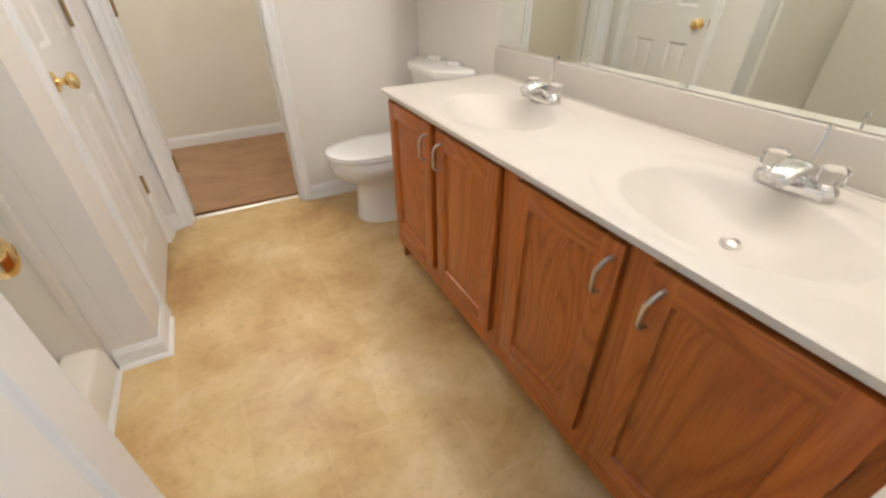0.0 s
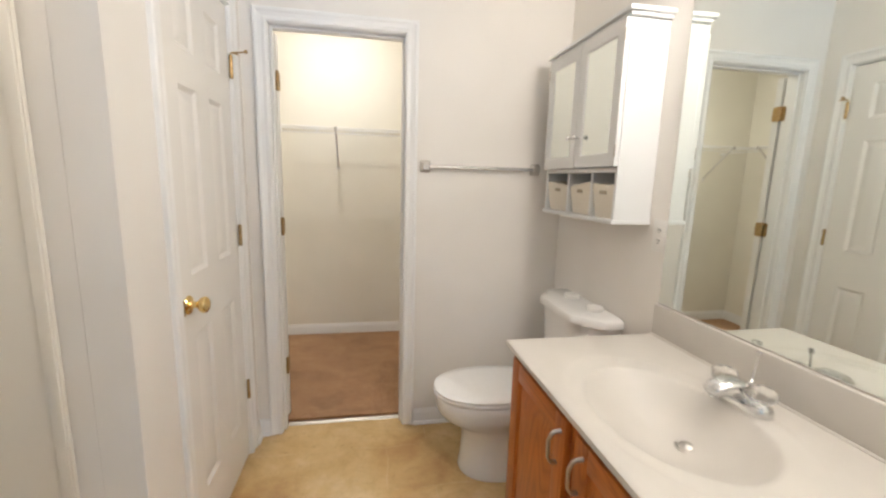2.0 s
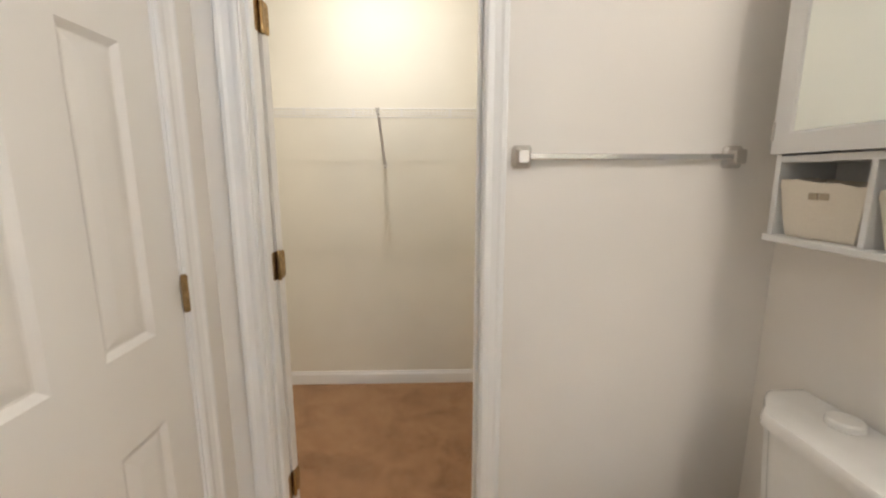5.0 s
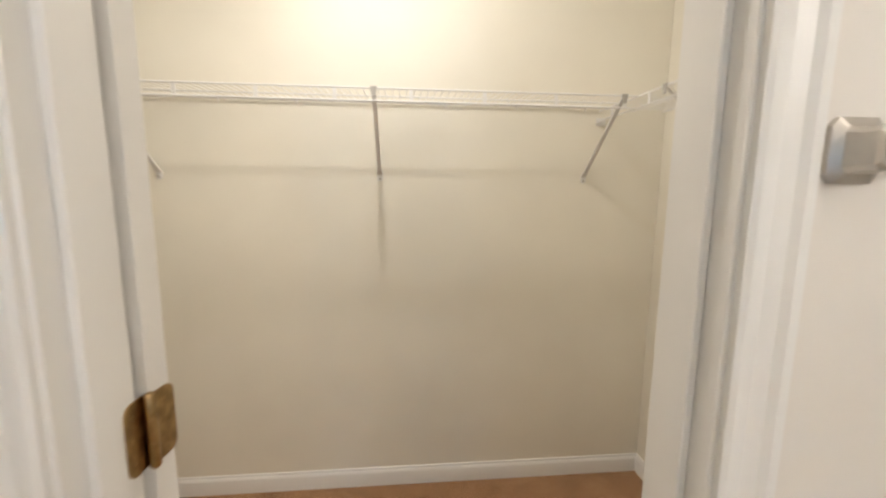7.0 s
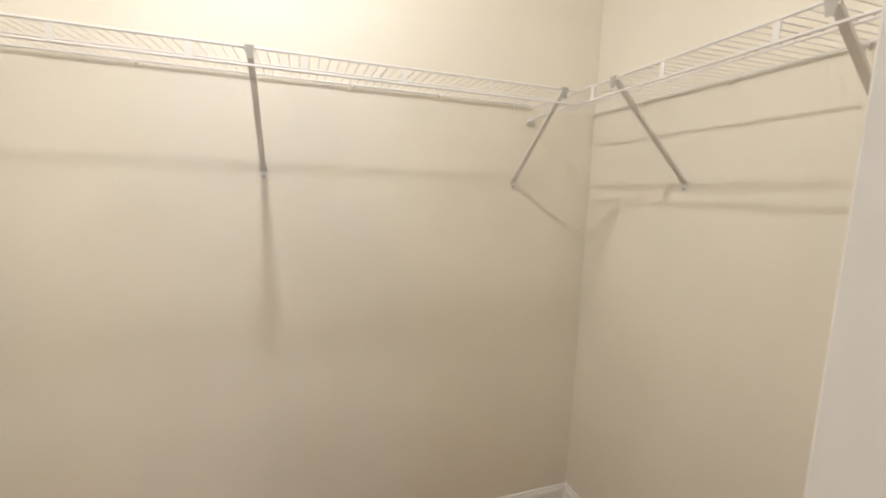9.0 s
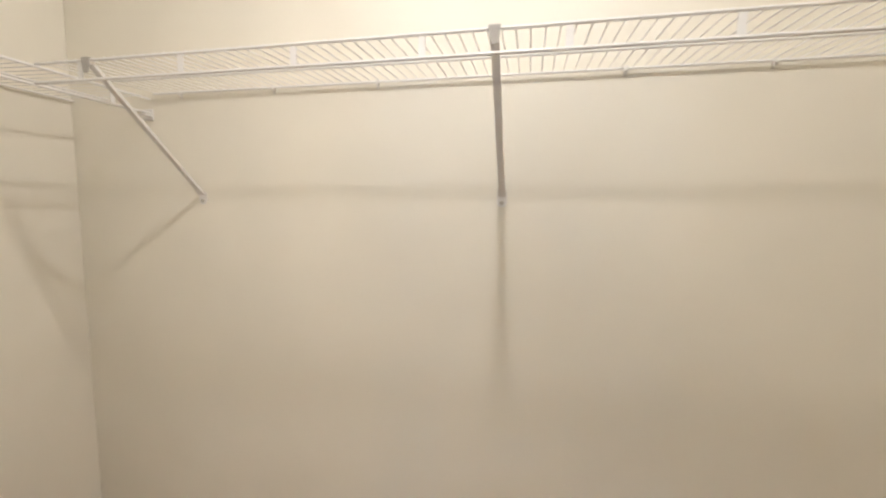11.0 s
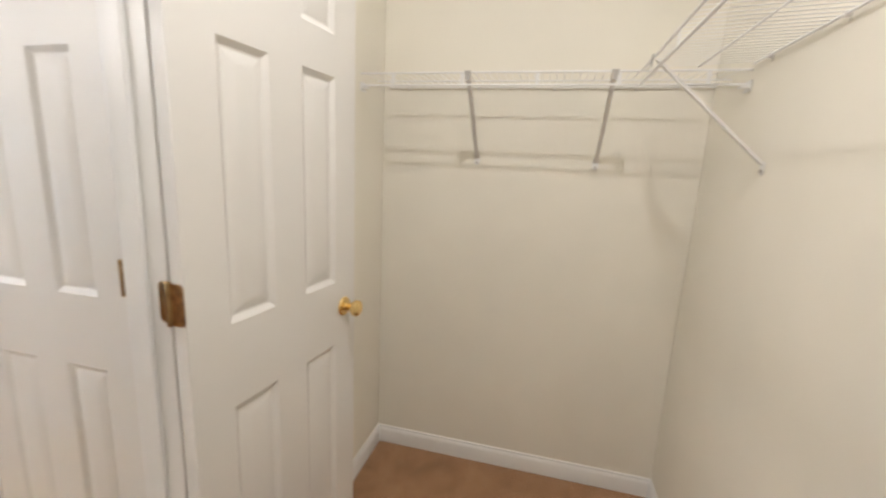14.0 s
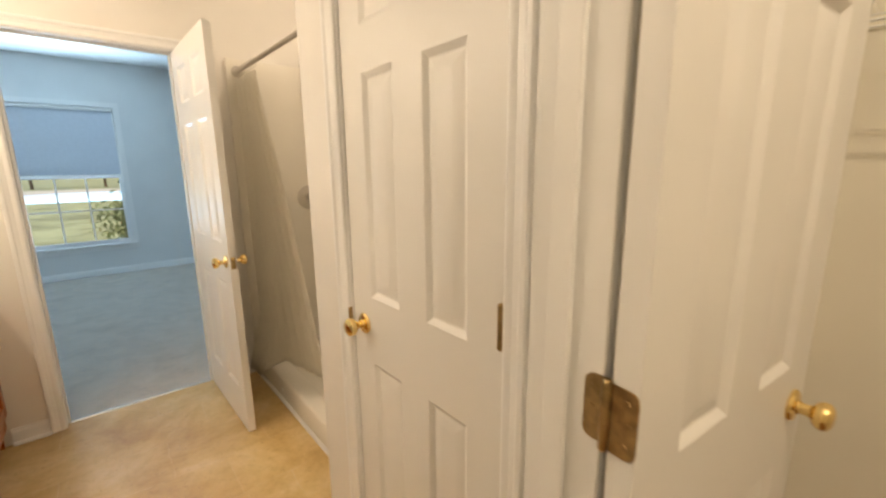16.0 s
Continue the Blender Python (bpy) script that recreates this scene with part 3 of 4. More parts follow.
part("strike_lip", one_box(LO1 - LO0 - 0.002, LO1 - LO0 + 0.0015, -0.0190, -0.002, 0.923, 0.976, bevel=0.0015), old_brass, linen, "brass strike lip beside the knob")

# closet door: open flat against the closet wall
CLOSET_SWING = 173.5
closet_door = door_leaf("door_closet", 0.612, 2.035, "white six-panel closet door, folded open, with brass knobs", gap=0.030)
closet_door.matrix_world = pose(CO0 + 0.006, 3.029, 0, 0, 0, CLOSET_SWING) @ Matrix.Diagonal((1, -1, 1, 1)) @ pose(0, -0.0005, 0)
for hz in (0.33, 1.105, 1.83):
    knuckle(closet_door, -0.004, -0.004, hz, r=0.0065)
    hinge_plate(closet_door, pose(-0.002, 0.003, hz, 0, 0, 90), metal=old_brass)
closet_hinge = thing("closet_hinge_leaf", label="aged brass hinge leaves on the closet jamb", category="hinge", kind="structure")
for hz in (0.33, 1.105, 1.83):
    hinge_plate(closet_hinge, Matrix(((0, 1, 0, CO0), (-1, 0, 0, CLOSET_S + 0.010), (0, 0, 1, hz), (0, 0, 0, 1))))

# entry door: swung into the bathroom
ENTRY_SWING = 91.5
entry_door = door_leaf("door_entry", 0.720, 2.035, "white six-panel entry door, swung open into the bathroom")
entry_door.matrix_world = pose(EO0 + 0.004, SOUTH + 0.006, 0, 0, 0, ENTRY_SWING)
for hz in (0.30, 1.07, 1.84):
    knuckle(entry_door, -0.004, 0.040, hz)
    hinge_plate(entry_door, pose(-0.0005, 0.035, hz, 0, 0, -90), metal=old_brass)


# ---- vanity ----
VY0, VY1 = SOUTH + 0.004, 2.030
FRONT = 0.912
vanity = thing("vanity_cabinet", label="honey oak bathroom vanity with four raised-panel doors", category="vanity")
bm = bmesh.new()
for a in ((FRONT + 0.02, EAST - 0.004, VY1 - 0.018, VY1, 0.001, 0.812), (FRONT + 0.02, EAST - 0.004, VY0, VY0 + 0.018, 0.001, 0.812),
          (FRONT + 0.02, EAST - 0.004, VY0 + 0.018, VY1 - 0.018, 0.10, 0.118), (EAST - 0.012, EAST - 0.004, VY0 + 0.018, VY1 - 0.018, 0.118, 0.812)):
    box(bm, *a)
part("carcass", bm, oak_up, vanity, smooth=None)
part("toe_board", one_box(FRONT + 0.062, FRONT + 0.078, VY0 + 0.018, VY1 - 0.018, 0.001, 0.10), oak_flat, vanity)
DOORS = [(0.372, 0.722), (0.782, 1.128), (1.202, 1.566), (1.614, 1.990)]
stile_edges = [VY0, DOORS[0][0] + 0.012, DOORS[0][1] - 0.012, DOORS[1][0] + 0.012, DOORS[1][1] - 0.012, DOORS[2][0] + 0.012, DOORS[2][1] - 0.012, DOORS[3][0] + 0.012, DOORS[3][1] - 0.012, VY1]
for a, b in zip(stile_edges[::2], stile_edges[1::2]):
    part("face_stile", one_box(FRONT, FRONT + 0.019, a, b, 0.10, 0.812, bevel=0.0008), oak_up, vanity, smooth=20)
for z0, z1 in ((0.10, 0.205), (0.785, 0.812)):
    part("face_rail", one_box(FRONT + 0.0004, FRONT + 0.0194, VY0 + 0.001, VY1 - 0.001, z0 + 0.0005, z1 - 0.0005), oak_flat, vanity, smooth=20)


def vanity_door(y0, y1, z0, z1, handle_low_y):
    """Raised panel in a mitred oak frame, with a bent pull."""
    w, h, fr = y1 - y0, z1 - z0, 0.058
    m = Matrix(((0, 1, 0, FRONT - 0.0195), (-1, 0, 0, y1), (0, 0, 1, z0), (0, 0, 0, 1)))
    d = bmesh.new()
    d_steps = [(0.002, 0.005), (0.006, 0.0095), (0.010, 0.0095), (0.046, 0.0015)]
    panelled(d, w - 2 * fr + 0.002, h - 2 * fr + 0.002, 0.014, [(0.001, w - 2 * fr + 0.001, 0.001, h - 2 * fr + 0.001)], d_steps)
    d.transform(m @ pose(fr - 0.001, 0.0015, fr - 0.001))
    door = part("door", d, oak_up, vanity, smooth=15)
    def bar(name, a, b, c, e, mat):
        f = one_box(a, b, 0.0, 0.019, c, e, bevel=0.004, seg=2)
        f.transform(m)
        part(name, f, mat, door, smooth=30)
    bar("door_stile", 0, fr, 0, h, oak_up)
    bar("door_stile", w - fr, w, 0, h, oak_up)
    bar("door_rail", fr - 0.003, w - fr + 0.003, 0.0002, fr, oak_flat)
    bar("door_rail", fr - 0.003, w - fr + 0.003, h - fr, h - 0.0002, oak_flat)
    lx = 0.030 if not handle_low_y else w - 0.030
    hm = m @ pose(lx, 0, h - 0.085)
    k = bmesh.new()
    pts = [(0.008, 0.001, 0.048), (0.008, -0.014, 0.047), (0.0065, -0.023, 0.041), (0.002, -0.026, 0.027), (-0.003, -0.026, 0.016), (-0.0045, -0.025, 0.004), (-0.005, -0.024, -0.032), (-0.005, -0.015, -0.046), (-0.005, 0.001, -0.048)]
    tube(k, [hm @ Vector(p) for p in pts], [0.006, 0.005, 0.0048, 0.0052, 0.0056, 0.0052, 0.0048, 0.005, 0.006], 10)
    part("handle", k, nickel, door, "satin nickel bent pull", smooth=60)
    return door


for n, (a, b) in enumerate(DOORS):
    vanity_door(a, b, 0.192, 0.797, n % 2 == 1)

# one-piece top with two moulded basins
top = thing("countertop", label="cream cultured-marble vanity countertop with two moulded oval basins", category="countertop")
BASINS = ((1.135, 0.740), (1.135, 1.570))
TX0, TX1, TY0, TY1 = 0.888, EAST - 0.002, SOUTH + 0.001, 2.054


def top_height(x, y):
    z = COUNTER
    for cx, cy in BASINS:
        ro = math.hypot((x - cx - 0.01) / 0.232, (y - cy) / 0.325)
        t = min(1, max(0, (1.0 - ro) / 0.06))
        z -= 0.0035 * t * t * (3 - 2 * t)
        r = math.hypot((x - cx) / 0.178, (y - cy) / 0.238)
        if r < 1.0:
            z -= 0.105 * (1 - r * r) ** 0.95
    return z


bm = bmesh.new()
nx, ny = 72, 216
rows = []
for j in range(ny + 1):
    y = TY0 + (TY1 - TY0) * j / ny
    row = []
    for i in range(nx + 1):
        x = TX0 + (TX1 - TX0) * i / nx
        z = top_height(x, y)
        e = min(x - TX0, TY1 - y)
        if e < 0.004:
            z -= 0.004 - e
        row.append(bm.verts.new((x, y, z)))
    rows.append(row)
for j in range(ny):
    for i in range(nx):
        bm.faces.new((rows[j][i], rows[j][i + 1], rows[j + 1][i + 1], rows[j + 1][i]))
rim = [rows[0][i] for i in range(nx + 1)] + [rows[j][nx] for j in range(1, ny + 1)] + [rows[ny][i] for i in range(nx - 1, -1, -1)] + [rows[j][0] for j in range(ny - 1, 0, -1)]
low = [bm.verts.new((v.co.x, v.co.y, 0.8135)) for v in rim]
for i in range(len(rim)):
    j = (i + 1) % len(rim)
    bm.faces.new((rim[i], low[i], low[j], rim[j]))
part("top", bm, marble, top, smooth=40)
part("backsplash", one_box(EAST - 0.021, EAST - 0.002, TY0, TY1 - 0.002, COUNTER - 0.004, 0.945, bevel=0.004, seg=2), marble, top)
bm = bmesh.new()
box(bm, EAST - 0.030, EAST - 0.0205, TY0, TY1 - 0.003, COUNTER - 0.002, COUNTER + 0.005, bevel=0.003)
part("cove", bm, marble, top)
for cx, cy in BASINS:
    bm = bmesh.new()
    z0 = top_height(cx + 0.06, cy) - 0.002
    lathe(bm, [(0.0, 0.0), (0.025, 0.0), (0.0255, 0.003), (0.023, 0.0045), (0.019, 0.0035), (0.018, 0.002), (0.013, 0.006), (0.0, 0.0075)], pose(cx + 0.06, cy, z0 - 0.001, 0, -14, 0))
    part("drain", bm, drain_chrome, top, "chrome pop-up drain")


def faucet():
    th = thing("basin_faucet", label="chrome centerset faucet with clear acrylic knobs on the vanity top", category="faucet", group="basin faucets")
    bm = bmesh.new()
    out = [(0.027 * math.cos(a) + 0.0, (0.055 if math.sin(a) > 0 else -0.055) + 0.026 * math.sin(a)) for a in (2 * math.pi * k / 28 for k in range(28))]
    def ring(s, z):
        return [Vector((x * s, (y - math.copysign(0.055, y)) * s + math.copysign(0.055, y), z)) for x, y in out]
    rings(bm, [ring(1.0, 0.0), ring(1.0, 0.010), ring(0.96, 0.017), ring(0.84, 0.022), ring(0.60, 0.024)])
    part("base", bm, chrome, th)
    bm = bmesh.new()
    loops = []
    path = [(0.004, 0.010, 0.036, 0.026), (-0.002, 0.028, 0.035, 0.026), (-0.012, 0.042, 0.035, 0.025), (-0.028, 0.050, 0.034, 0.023), (-0.048, 0.052, 0.031, 0.020), (-0.068, 0.049, 0.0275, 0.017), (-0.083, 0.044, 0.0245, 0.015), (-0.093, 0.039, 0.022, 0.012), (-0.097, 0.036, 0.014, 0.008)]
    for i, (x, z, ry_, rt) in enumerate(path):
        nxt, prv = path[min(i + 1, len(path) - 1)], path[max(i - 1, 0)]
        d = Vector((nxt[0] - prv[0], 0, nxt[1] - prv[1])).normalized()
        n = Vector((-d.z, 0, d.x))
        loops.append([Vector((x, 0, z)) + Vector((0, ry_ * math.copysign(abs(math.cos(a)) ** 0.62, math.cos(a)), 0)) + n * (rt * math.copysign(abs(math.sin(a)) ** 0.72, math.sin(a))) for a in (2 * math.pi * k / 16 for k in range(16))])
    rings(bm, loops)
    part("spout", bm, chrome, th, smooth=70)
    bm = bmesh.new()
    lathe(bm, [(0.0, 0.0), (0.0105, 0.0), (0.0105, 0.010), (0.0, 0.010)], pose(-0.083, 0, 0.022, 0, 12, 0), 16)
    part("aerator", bm, chrome, th)
    for s in (-1, 1):
        bm = bmesh.new()
        lathe(bm, [(0.0, 0.020), (0.019, 0.020), (0.017, 0.026), (0.012, 0.031), (0.0, 0.031)], pose(0, s * 0.055, 0), 20)
        b = part("valve_skirt", bm, chrome, th)
        bm = bmesh.new()
        seg = 32
        prof = [(0.013, 0.032), (0.023, 0.036), (0.0265, 0.044), (0.0270, 0.057), (0.0255, 0.065), (0.019, 0.069), (0.0, 0.070)]
        loops = [[Vector((r * (1 + (0.08 if 0.033 < h < 0.067 else 0) * math.cos(8 * a)) * math.cos(a), s * 0.055 + r * (1 + (0.08 if 0.033 < h < 0.067 else 0) * math.cos(8 * a)) * math.sin(a), h)) for a in (2 * math.pi * k / seg for k in range(seg))] for r, h in [(max(r, 5e-4), h) for r, h in prof]]
        rings(bm, loops)
        part("knob", bm, clear_acrylic, th, "clear fluted acrylic knob", smooth=50)
    bm = bmesh.new()
    tube(bm, [(0.020, 0, 0.012), (0.028, 0, 0.075), (0.033, 0, 0.125)], 0.0026, 8)
    lathe(bm, [(0.0, 0.0), (0.0045, 0.001), (0.0065, 0.008), (0.005, 0.014), (0.0, 0.015)], pose(0.033, 0, 0.122, 0, 5, 0), 12)
    part("lift_rod", bm, chrome, th)
    return th


fa = faucet()
fa.matrix_world = pose(1.346, 0.740, COUNTER - 0.0008)
copy_thing(fa, pose(1.346, 1.582, COUNTER - 0.0008))

# ---- mirror ----
mirror = thing("mirror_wall", label="large frameless wall mirror above the vanity backsplash", category="mirror")
part("mirror_glass", one_box(EAST - 0.0065, EAST - 0.0005, SOUTH + 0.01, 2.048, 0.9482, 2.04), mirror_mat, mirror, smooth=None)
part("mirror_channel", boxes((EAST - 0.0085, EAST - 0.0068, SOUTH + 0.01, 2.048, 0.9456, 0.9500)), nickel, mirror, "thin metal edge channel", smooth=None)
for cy in (0.60, 1.13, 1.66):
    part("mirror_clip", one_box(EAST - 0.013, EAST - 0.007, cy - 0.011, cy + 0.011, 0.945, 0.962, bevel=0.002), clear_acrylic, mirror, "small clear plastic clip")

# ---- wall outlet ----
outlet = thing("wall_outlet", label="white duplex wall outlet beside the mirror", category="outlet")
oy, oz = 2.086, 1.188
part("cover_plate", one_box(EAST - 0.006, EAST - 0.0005, oy - 0.036, oy + 0.036, oz - 0.058, oz + 0.058, bevel=0.003, seg=2), acrylic_white, outlet)
for dz in (-0.020, 0.020):
    socket_face = part("socket", one_box(EAST - 0.0085, EAST - 0.0055, oy - 0.017, oy + 0.017, oz + dz - 0.014, oz + dz + 0.014, bevel=0.002), acrylic_white, outlet)
    # slots aren't cut; dark blocks on the socket face give their shade
    for dy in (-0.006, 0.006):
        part("slot", one_box(EAST - 0.0092, EAST - 0.0083, oy + dy - 0.0013, oy + dy + 0.0013, oz + dz - 0.001, oz + dz + 0.008), slot_shade, socket_face)
    part("slot", one_box(EAST - 0.0092, EAST - 0.0083, oy - 0.002, oy + 0.002, oz + dz - 0.009, oz + dz - 0.005), slot_shade, socket_face)

# ---- wall cabinet over the toilet ----
CX, CY0, CY1, CZ0, CZ1 = 1.312, 2.152, 2.760, 1.222, 1.952
wc = thing("wall_cabinet", label="white wall cabinet with two mirrored doors and three open cubbies", category="wall cabinet")
t = 0.016
part("side_panel", one_box(CX, EAST - 0.001, CY0, CY0 + t, CZ0 + t, CZ1 - 0.014, bevel=0.001), cabinet_paint, wc, smooth=20)
part("side_panel", one_box(CX, EAST - 0.001, CY1 - t, CY1, CZ0 + t, CZ1 - 0.014, bevel=0.001), cabinet_paint, wc, smooth=20)
part("bottom_panel", one_box(CX - 0.010, EAST - 0.001, CY0 - 0.003, CY1 + 0.003, CZ0, CZ0 + t, bevel=0.002), cabinet_paint, wc, smooth=20)
part("middle_shelf", one_box(CX, EAST - 0.012, CY0 + t, CY1 - t, 1.414, 1.430, bevel=0.001), cabinet_paint, wc, smooth=20)
part("back_panel", one_box(EAST - 0.011, EAST - 0.003, CY0 + t, CY1 - t, CZ0 + t, CZ1 - 0.016), cabinet_paint, wc, smooth=None)
bm = bmesh.new()
box(bm, CX - 0.012, EAST - 0.001, CY0 - 0.014, CY1 + 0.014, CZ1 - 0.013, CZ1, bevel=0.003)
box(bm, CX - 0.024, EAST - 0.001, CY0 - 0.026, CY1 + 0.026, CZ1 + 0.0002, CZ1 + 0.016, bevel=0.005, seg=2)
part("cornice", bm, cabinet_paint, wc)
for dy in (2.330, 2.530):
    part("divider", one_box(CX + 0.002, EAST - 0.012, dy - 0.006, dy + 0.006, CZ0 + t, 1.4135), cabinet_paint, wc, smooth=20)
for a, b, knob_y in ((CY0 + 0.002, 2.4545, 2.426), (2.4575, CY1 - 0.002, 2.484)):
    z0, z1, fr = 1.434, CZ1 - 0.016, 0.043
    dm = Matrix(((0, 1, 0, CX - 0.0185), (-1, 0, 0, b), (0, 0, 1, z0), (0, 0, 0, 1)))
    bm = bmesh.new()
    w, h = b - a, z1 - z0
    panelled(bm, w, h, 0.017, [(fr, w - fr, fr, h - fr)], [(0.003, 0.0005), (0.008, 0.007)])
    bm.transform(dm)
    cd = part("door", bm, cabinet_paint, wc, smooth=15)
    bm = one_box(fr + 0.0075, w - fr - 0.0075, 0.0055, 0.0068, fr + 0.0075, h - fr - 0.0075)
    bm.transform(dm)
    part("mirror_panel", bm, mirror_mat, cd, "silvered mirror panel", smooth=None)
    bm = bmesh.new()
    lathe(bm, [(0.0, 0.0), (0.0065, 0.0), (0.005, 0.004), (0.0045, 0.012), (0.009, 0.017), (0.0115, 0.022), (0.010, 0.027), (0.0, 0.029)], Matrix.Translation((CX - 0.0185, knob_y, 1.560)) @ pose(0, 0, 0, 0, -90, 0), 18)
    part("knob", bm, chrome, cd, "small chrome knob")
    hy = a if knob_y > (a + b) / 2 else b
    for hz in (z0 + 0.055, z1 - 0.055):
        part("hinge", one_box(CX - 0.0205, CX - 0.0175, hy - 0.004, hy + 0.004, hz - 0.022, hz + 0.022, bevel=0.001), nickel, cd)


def basket(y0, y1, tilt, lean):
    """Soft woven bin with a slumped rim; coloured blocks give the grip holes' shade."""
    th = thing("storage_basket", (CX + 0.006, (y0 + y1) / 2, CZ0 + t + 0.0008), "cream woven fabric storage bin in a cabinet cubby", "storage basket", "cubby bins", rz=tilt)
    w, d, h = y1 - y0, 0.118, 0.128
    rng = random.Random(int(y0 * 1000))
    bm = bmesh.new()
    def loop(z, s, sag):
        pts = []
        for k in range(40):
            q = k / 40 * 4
            side, f = int(q), q - int(q)
            cx, cy = ((-0.5, f - 0.5), (f - 0.5, 0.5), (0.5, 0.5 - f), (0.5 - f, -0.5))[side]
            zz = z + (sag * (rng.random() - 0.5) + lean * cy * (1 if z > h * 0.6 else 0))
            pts.append(Vector((d / 2 + cx * d * s, cy * w * s, zz)))
        return pts
    rings(bm, [loop(0.0, 0.78, 0), loop(0.006, 0.82, 0), loop(h * 0.45, 0.91, 0), loop(h * 0.82, 0.98, 0), loop(h * 0.84, 1.0, 0), loop(h, 1.0, 0.008), loop(h, 0.95, 0.004), loop(h * 0.5, 0.87, 0), loop(0.01, 0.76, 0)], closed_ends=True)
    part("bin", bm, basket_cloth, th, smooth=40)
    gx = d / 2 - d * 0.5
    # no hole is cut: the shade inside is a tan block
    for dy in (-0.0125, 0.0125):
        part("grip_hole_shade", one_box(gx - 0.0012, gx + 0.004, dy - 0.010, dy + 0.010, h * 0.84 - 0.017, h * 0.84 - 0.002), grip_shade, th, "tan block coloured as the shade in a grip hole", smooth=None)
    return th


grip_shade = plain("grip_shadow", (0.46, 0.39, 0.29), 0.9)
basket(CY0 + t + 0.008, 2.324 - 0.006, 2.0, 0.01)
basket(2.336 + 0.004, 2.524 - 0.006, -2.0, -0.02)
basket(2.536 + 0.006, CY1 - t - 0.006, 3.0, 0.015)

# ---- towel bar ----
tb = thing("towel_bar", label="chrome towel bar on square posts on the wall", category="towel bar")
TBZ = 1.434
for px in (0.708, 1.302):
    bm = bmesh.new()
    rings(bm, [[Vector((px + sx * s, y, TBZ + sz * s * 1.15)) for sx, sz in ((-1, -0.75), (-0.75, -1), (0.75, -1), (1, -0.75), (1, 0.75), (0.75, 1), (-0.75, 1), (-1, 0.75))] for y, s in ((NORTH - 0.0005, 0.027), (NORTH - 0.006, 0.027), (NORTH - 0.012, 0.019), (NORTH - 0.025, 0.0165), (NORTH - 0.038, 0.017), (NORTH - 0.041, 0.014))])
    part("post", bm, nickel, tb, smooth=25)
part("bar", one_box(0.712, 1.293, NORTH - 0.036, NORTH - 0.021, TBZ - 0.008, TBZ + 0.008, bevel=0.002), chrome, tb)

# ---- toilet ----
TCY = 2.520
toilet = thing("toilet", (0, TCY, 0), "white porcelain toilet with its lid shut", "toilet")


def oval(cx, z, front, back, half, n=40, power=2.25):
    """Egg-shaped loop: front and back reach in x, half width in y."""
    pts = []
    for k in range(n):
        a = 2 * math.pi * k / n
        c, s = math.cos(a), math.sin(a)
        rx = front if c < 0 else back
        pts.append(Vector((cx + rx * math.copysign(abs(c) ** (2 / power), c), half * math.copysign(abs(s) ** (2 / power), s), z)))
    return pts


bm = bmesh.new()
rings(bm, [oval(1.06, 0.0005, 0.212, 0.26, 0.142), oval(1.06, 0.020, 0.211, 0.26, 0.141), oval(1.06, 0.035, 0.206, 0.255, 0.136), oval(1.06, 0.13, 0.200, 0.24, 0.128), oval(1.05, 0.215, 0.192, 0.24, 0.124), oval(1.03, 0.248, 0.208, 0.26, 0.138), oval(1.00, 0.285, 0.240, 0.28, 0.164), oval(1.00, 0.320, 0.264, 0.28, 0.178), oval(1.00, 0.345, 0.269, 0.28, 0.181), oval(1.00, 0.381, 0.272, 0.28, 0.182), oval(1.00, 0.3875, 0.262, 0.27, 0.174)])
part("bowl", bm, porcelain, toilet, smooth=60)
bm = bmesh.new()
rings(bm, [oval(1.00, 0.388, 0.275, 0.22, 0.180), oval(1.00, 0.3925, 0.281, 0.22, 0.184), oval(1.00, 0.4035, 0.281, 0.22, 0.184), oval(1.00, 0.407, 0.276, 0.215, 0.180)])
part("seat", bm, seat_plastic, toilet, smooth=50)
bm = bmesh.new()


def lid_loop(z, grow):
    pts = []
    for v in oval(1.00, z, 0.279 + grow, 0.31 + grow, 0.183 + grow):
        x = min(v.x, 1.208 + grow)
        pts.append(Vector((x, v.y, v.z)))
    return pts


rings(bm, [lid_loop(0.408, -0.003), lid_loop(0.4115, 0.0), lid_loop(0.4195, 0.0), lid_loop(0.4245, -0.008), lid_loop(0.4275, -0.05), lid_loop(0.4285, -0.12)])
part("lid", bm, seat_plastic, toilet, smooth=40)
for dy in (-0.075, 0.075):
    bm = bmesh.new()
    lathe(bm, [(0.0, 0.388), (0.014, 0.388), (0.014, 0.408), (0.011, 0.413), (0.0, 0.414)], pose(1.226, dy, 0), 16)
    part("seat_hinge", bm, seat_plastic, toilet)
bm = bmesh.new()
box(bm, 1.18, EAST - 0.03, -0.10, 0.10, 0.30, 0.3915, bevel=0.02, seg=3)
part("shelf", bm, porcelain, toilet)


def tank_loop(z, s, front=1.280, grow=0.0):
    """Tank plan with long clipped front corners."""
    hb, hf, back, mid = 0.250 * s + grow, 0.160 * s + grow * 0.6, EAST - 0.008, 1.385
    f = front - grow
    side = [(mid, hb), (mid - 0.012, hb - 0.003), (mid - 0.030, hb - 0.014), (mid - 0.052, hb - 0.036), (f + 0.030, hf + 0.018), (f + 0.012, hf + 0.002), (f + 0.004, hf - 0.012), (f, hf - 0.034)]
    raw = [(back, -hb)] + [(x, -y) for x, y in side] + side[::-1] + [(back, hb)]
    return [Vector((x, y - 0.024 - grow * 0.3, z)) for x, y in raw]


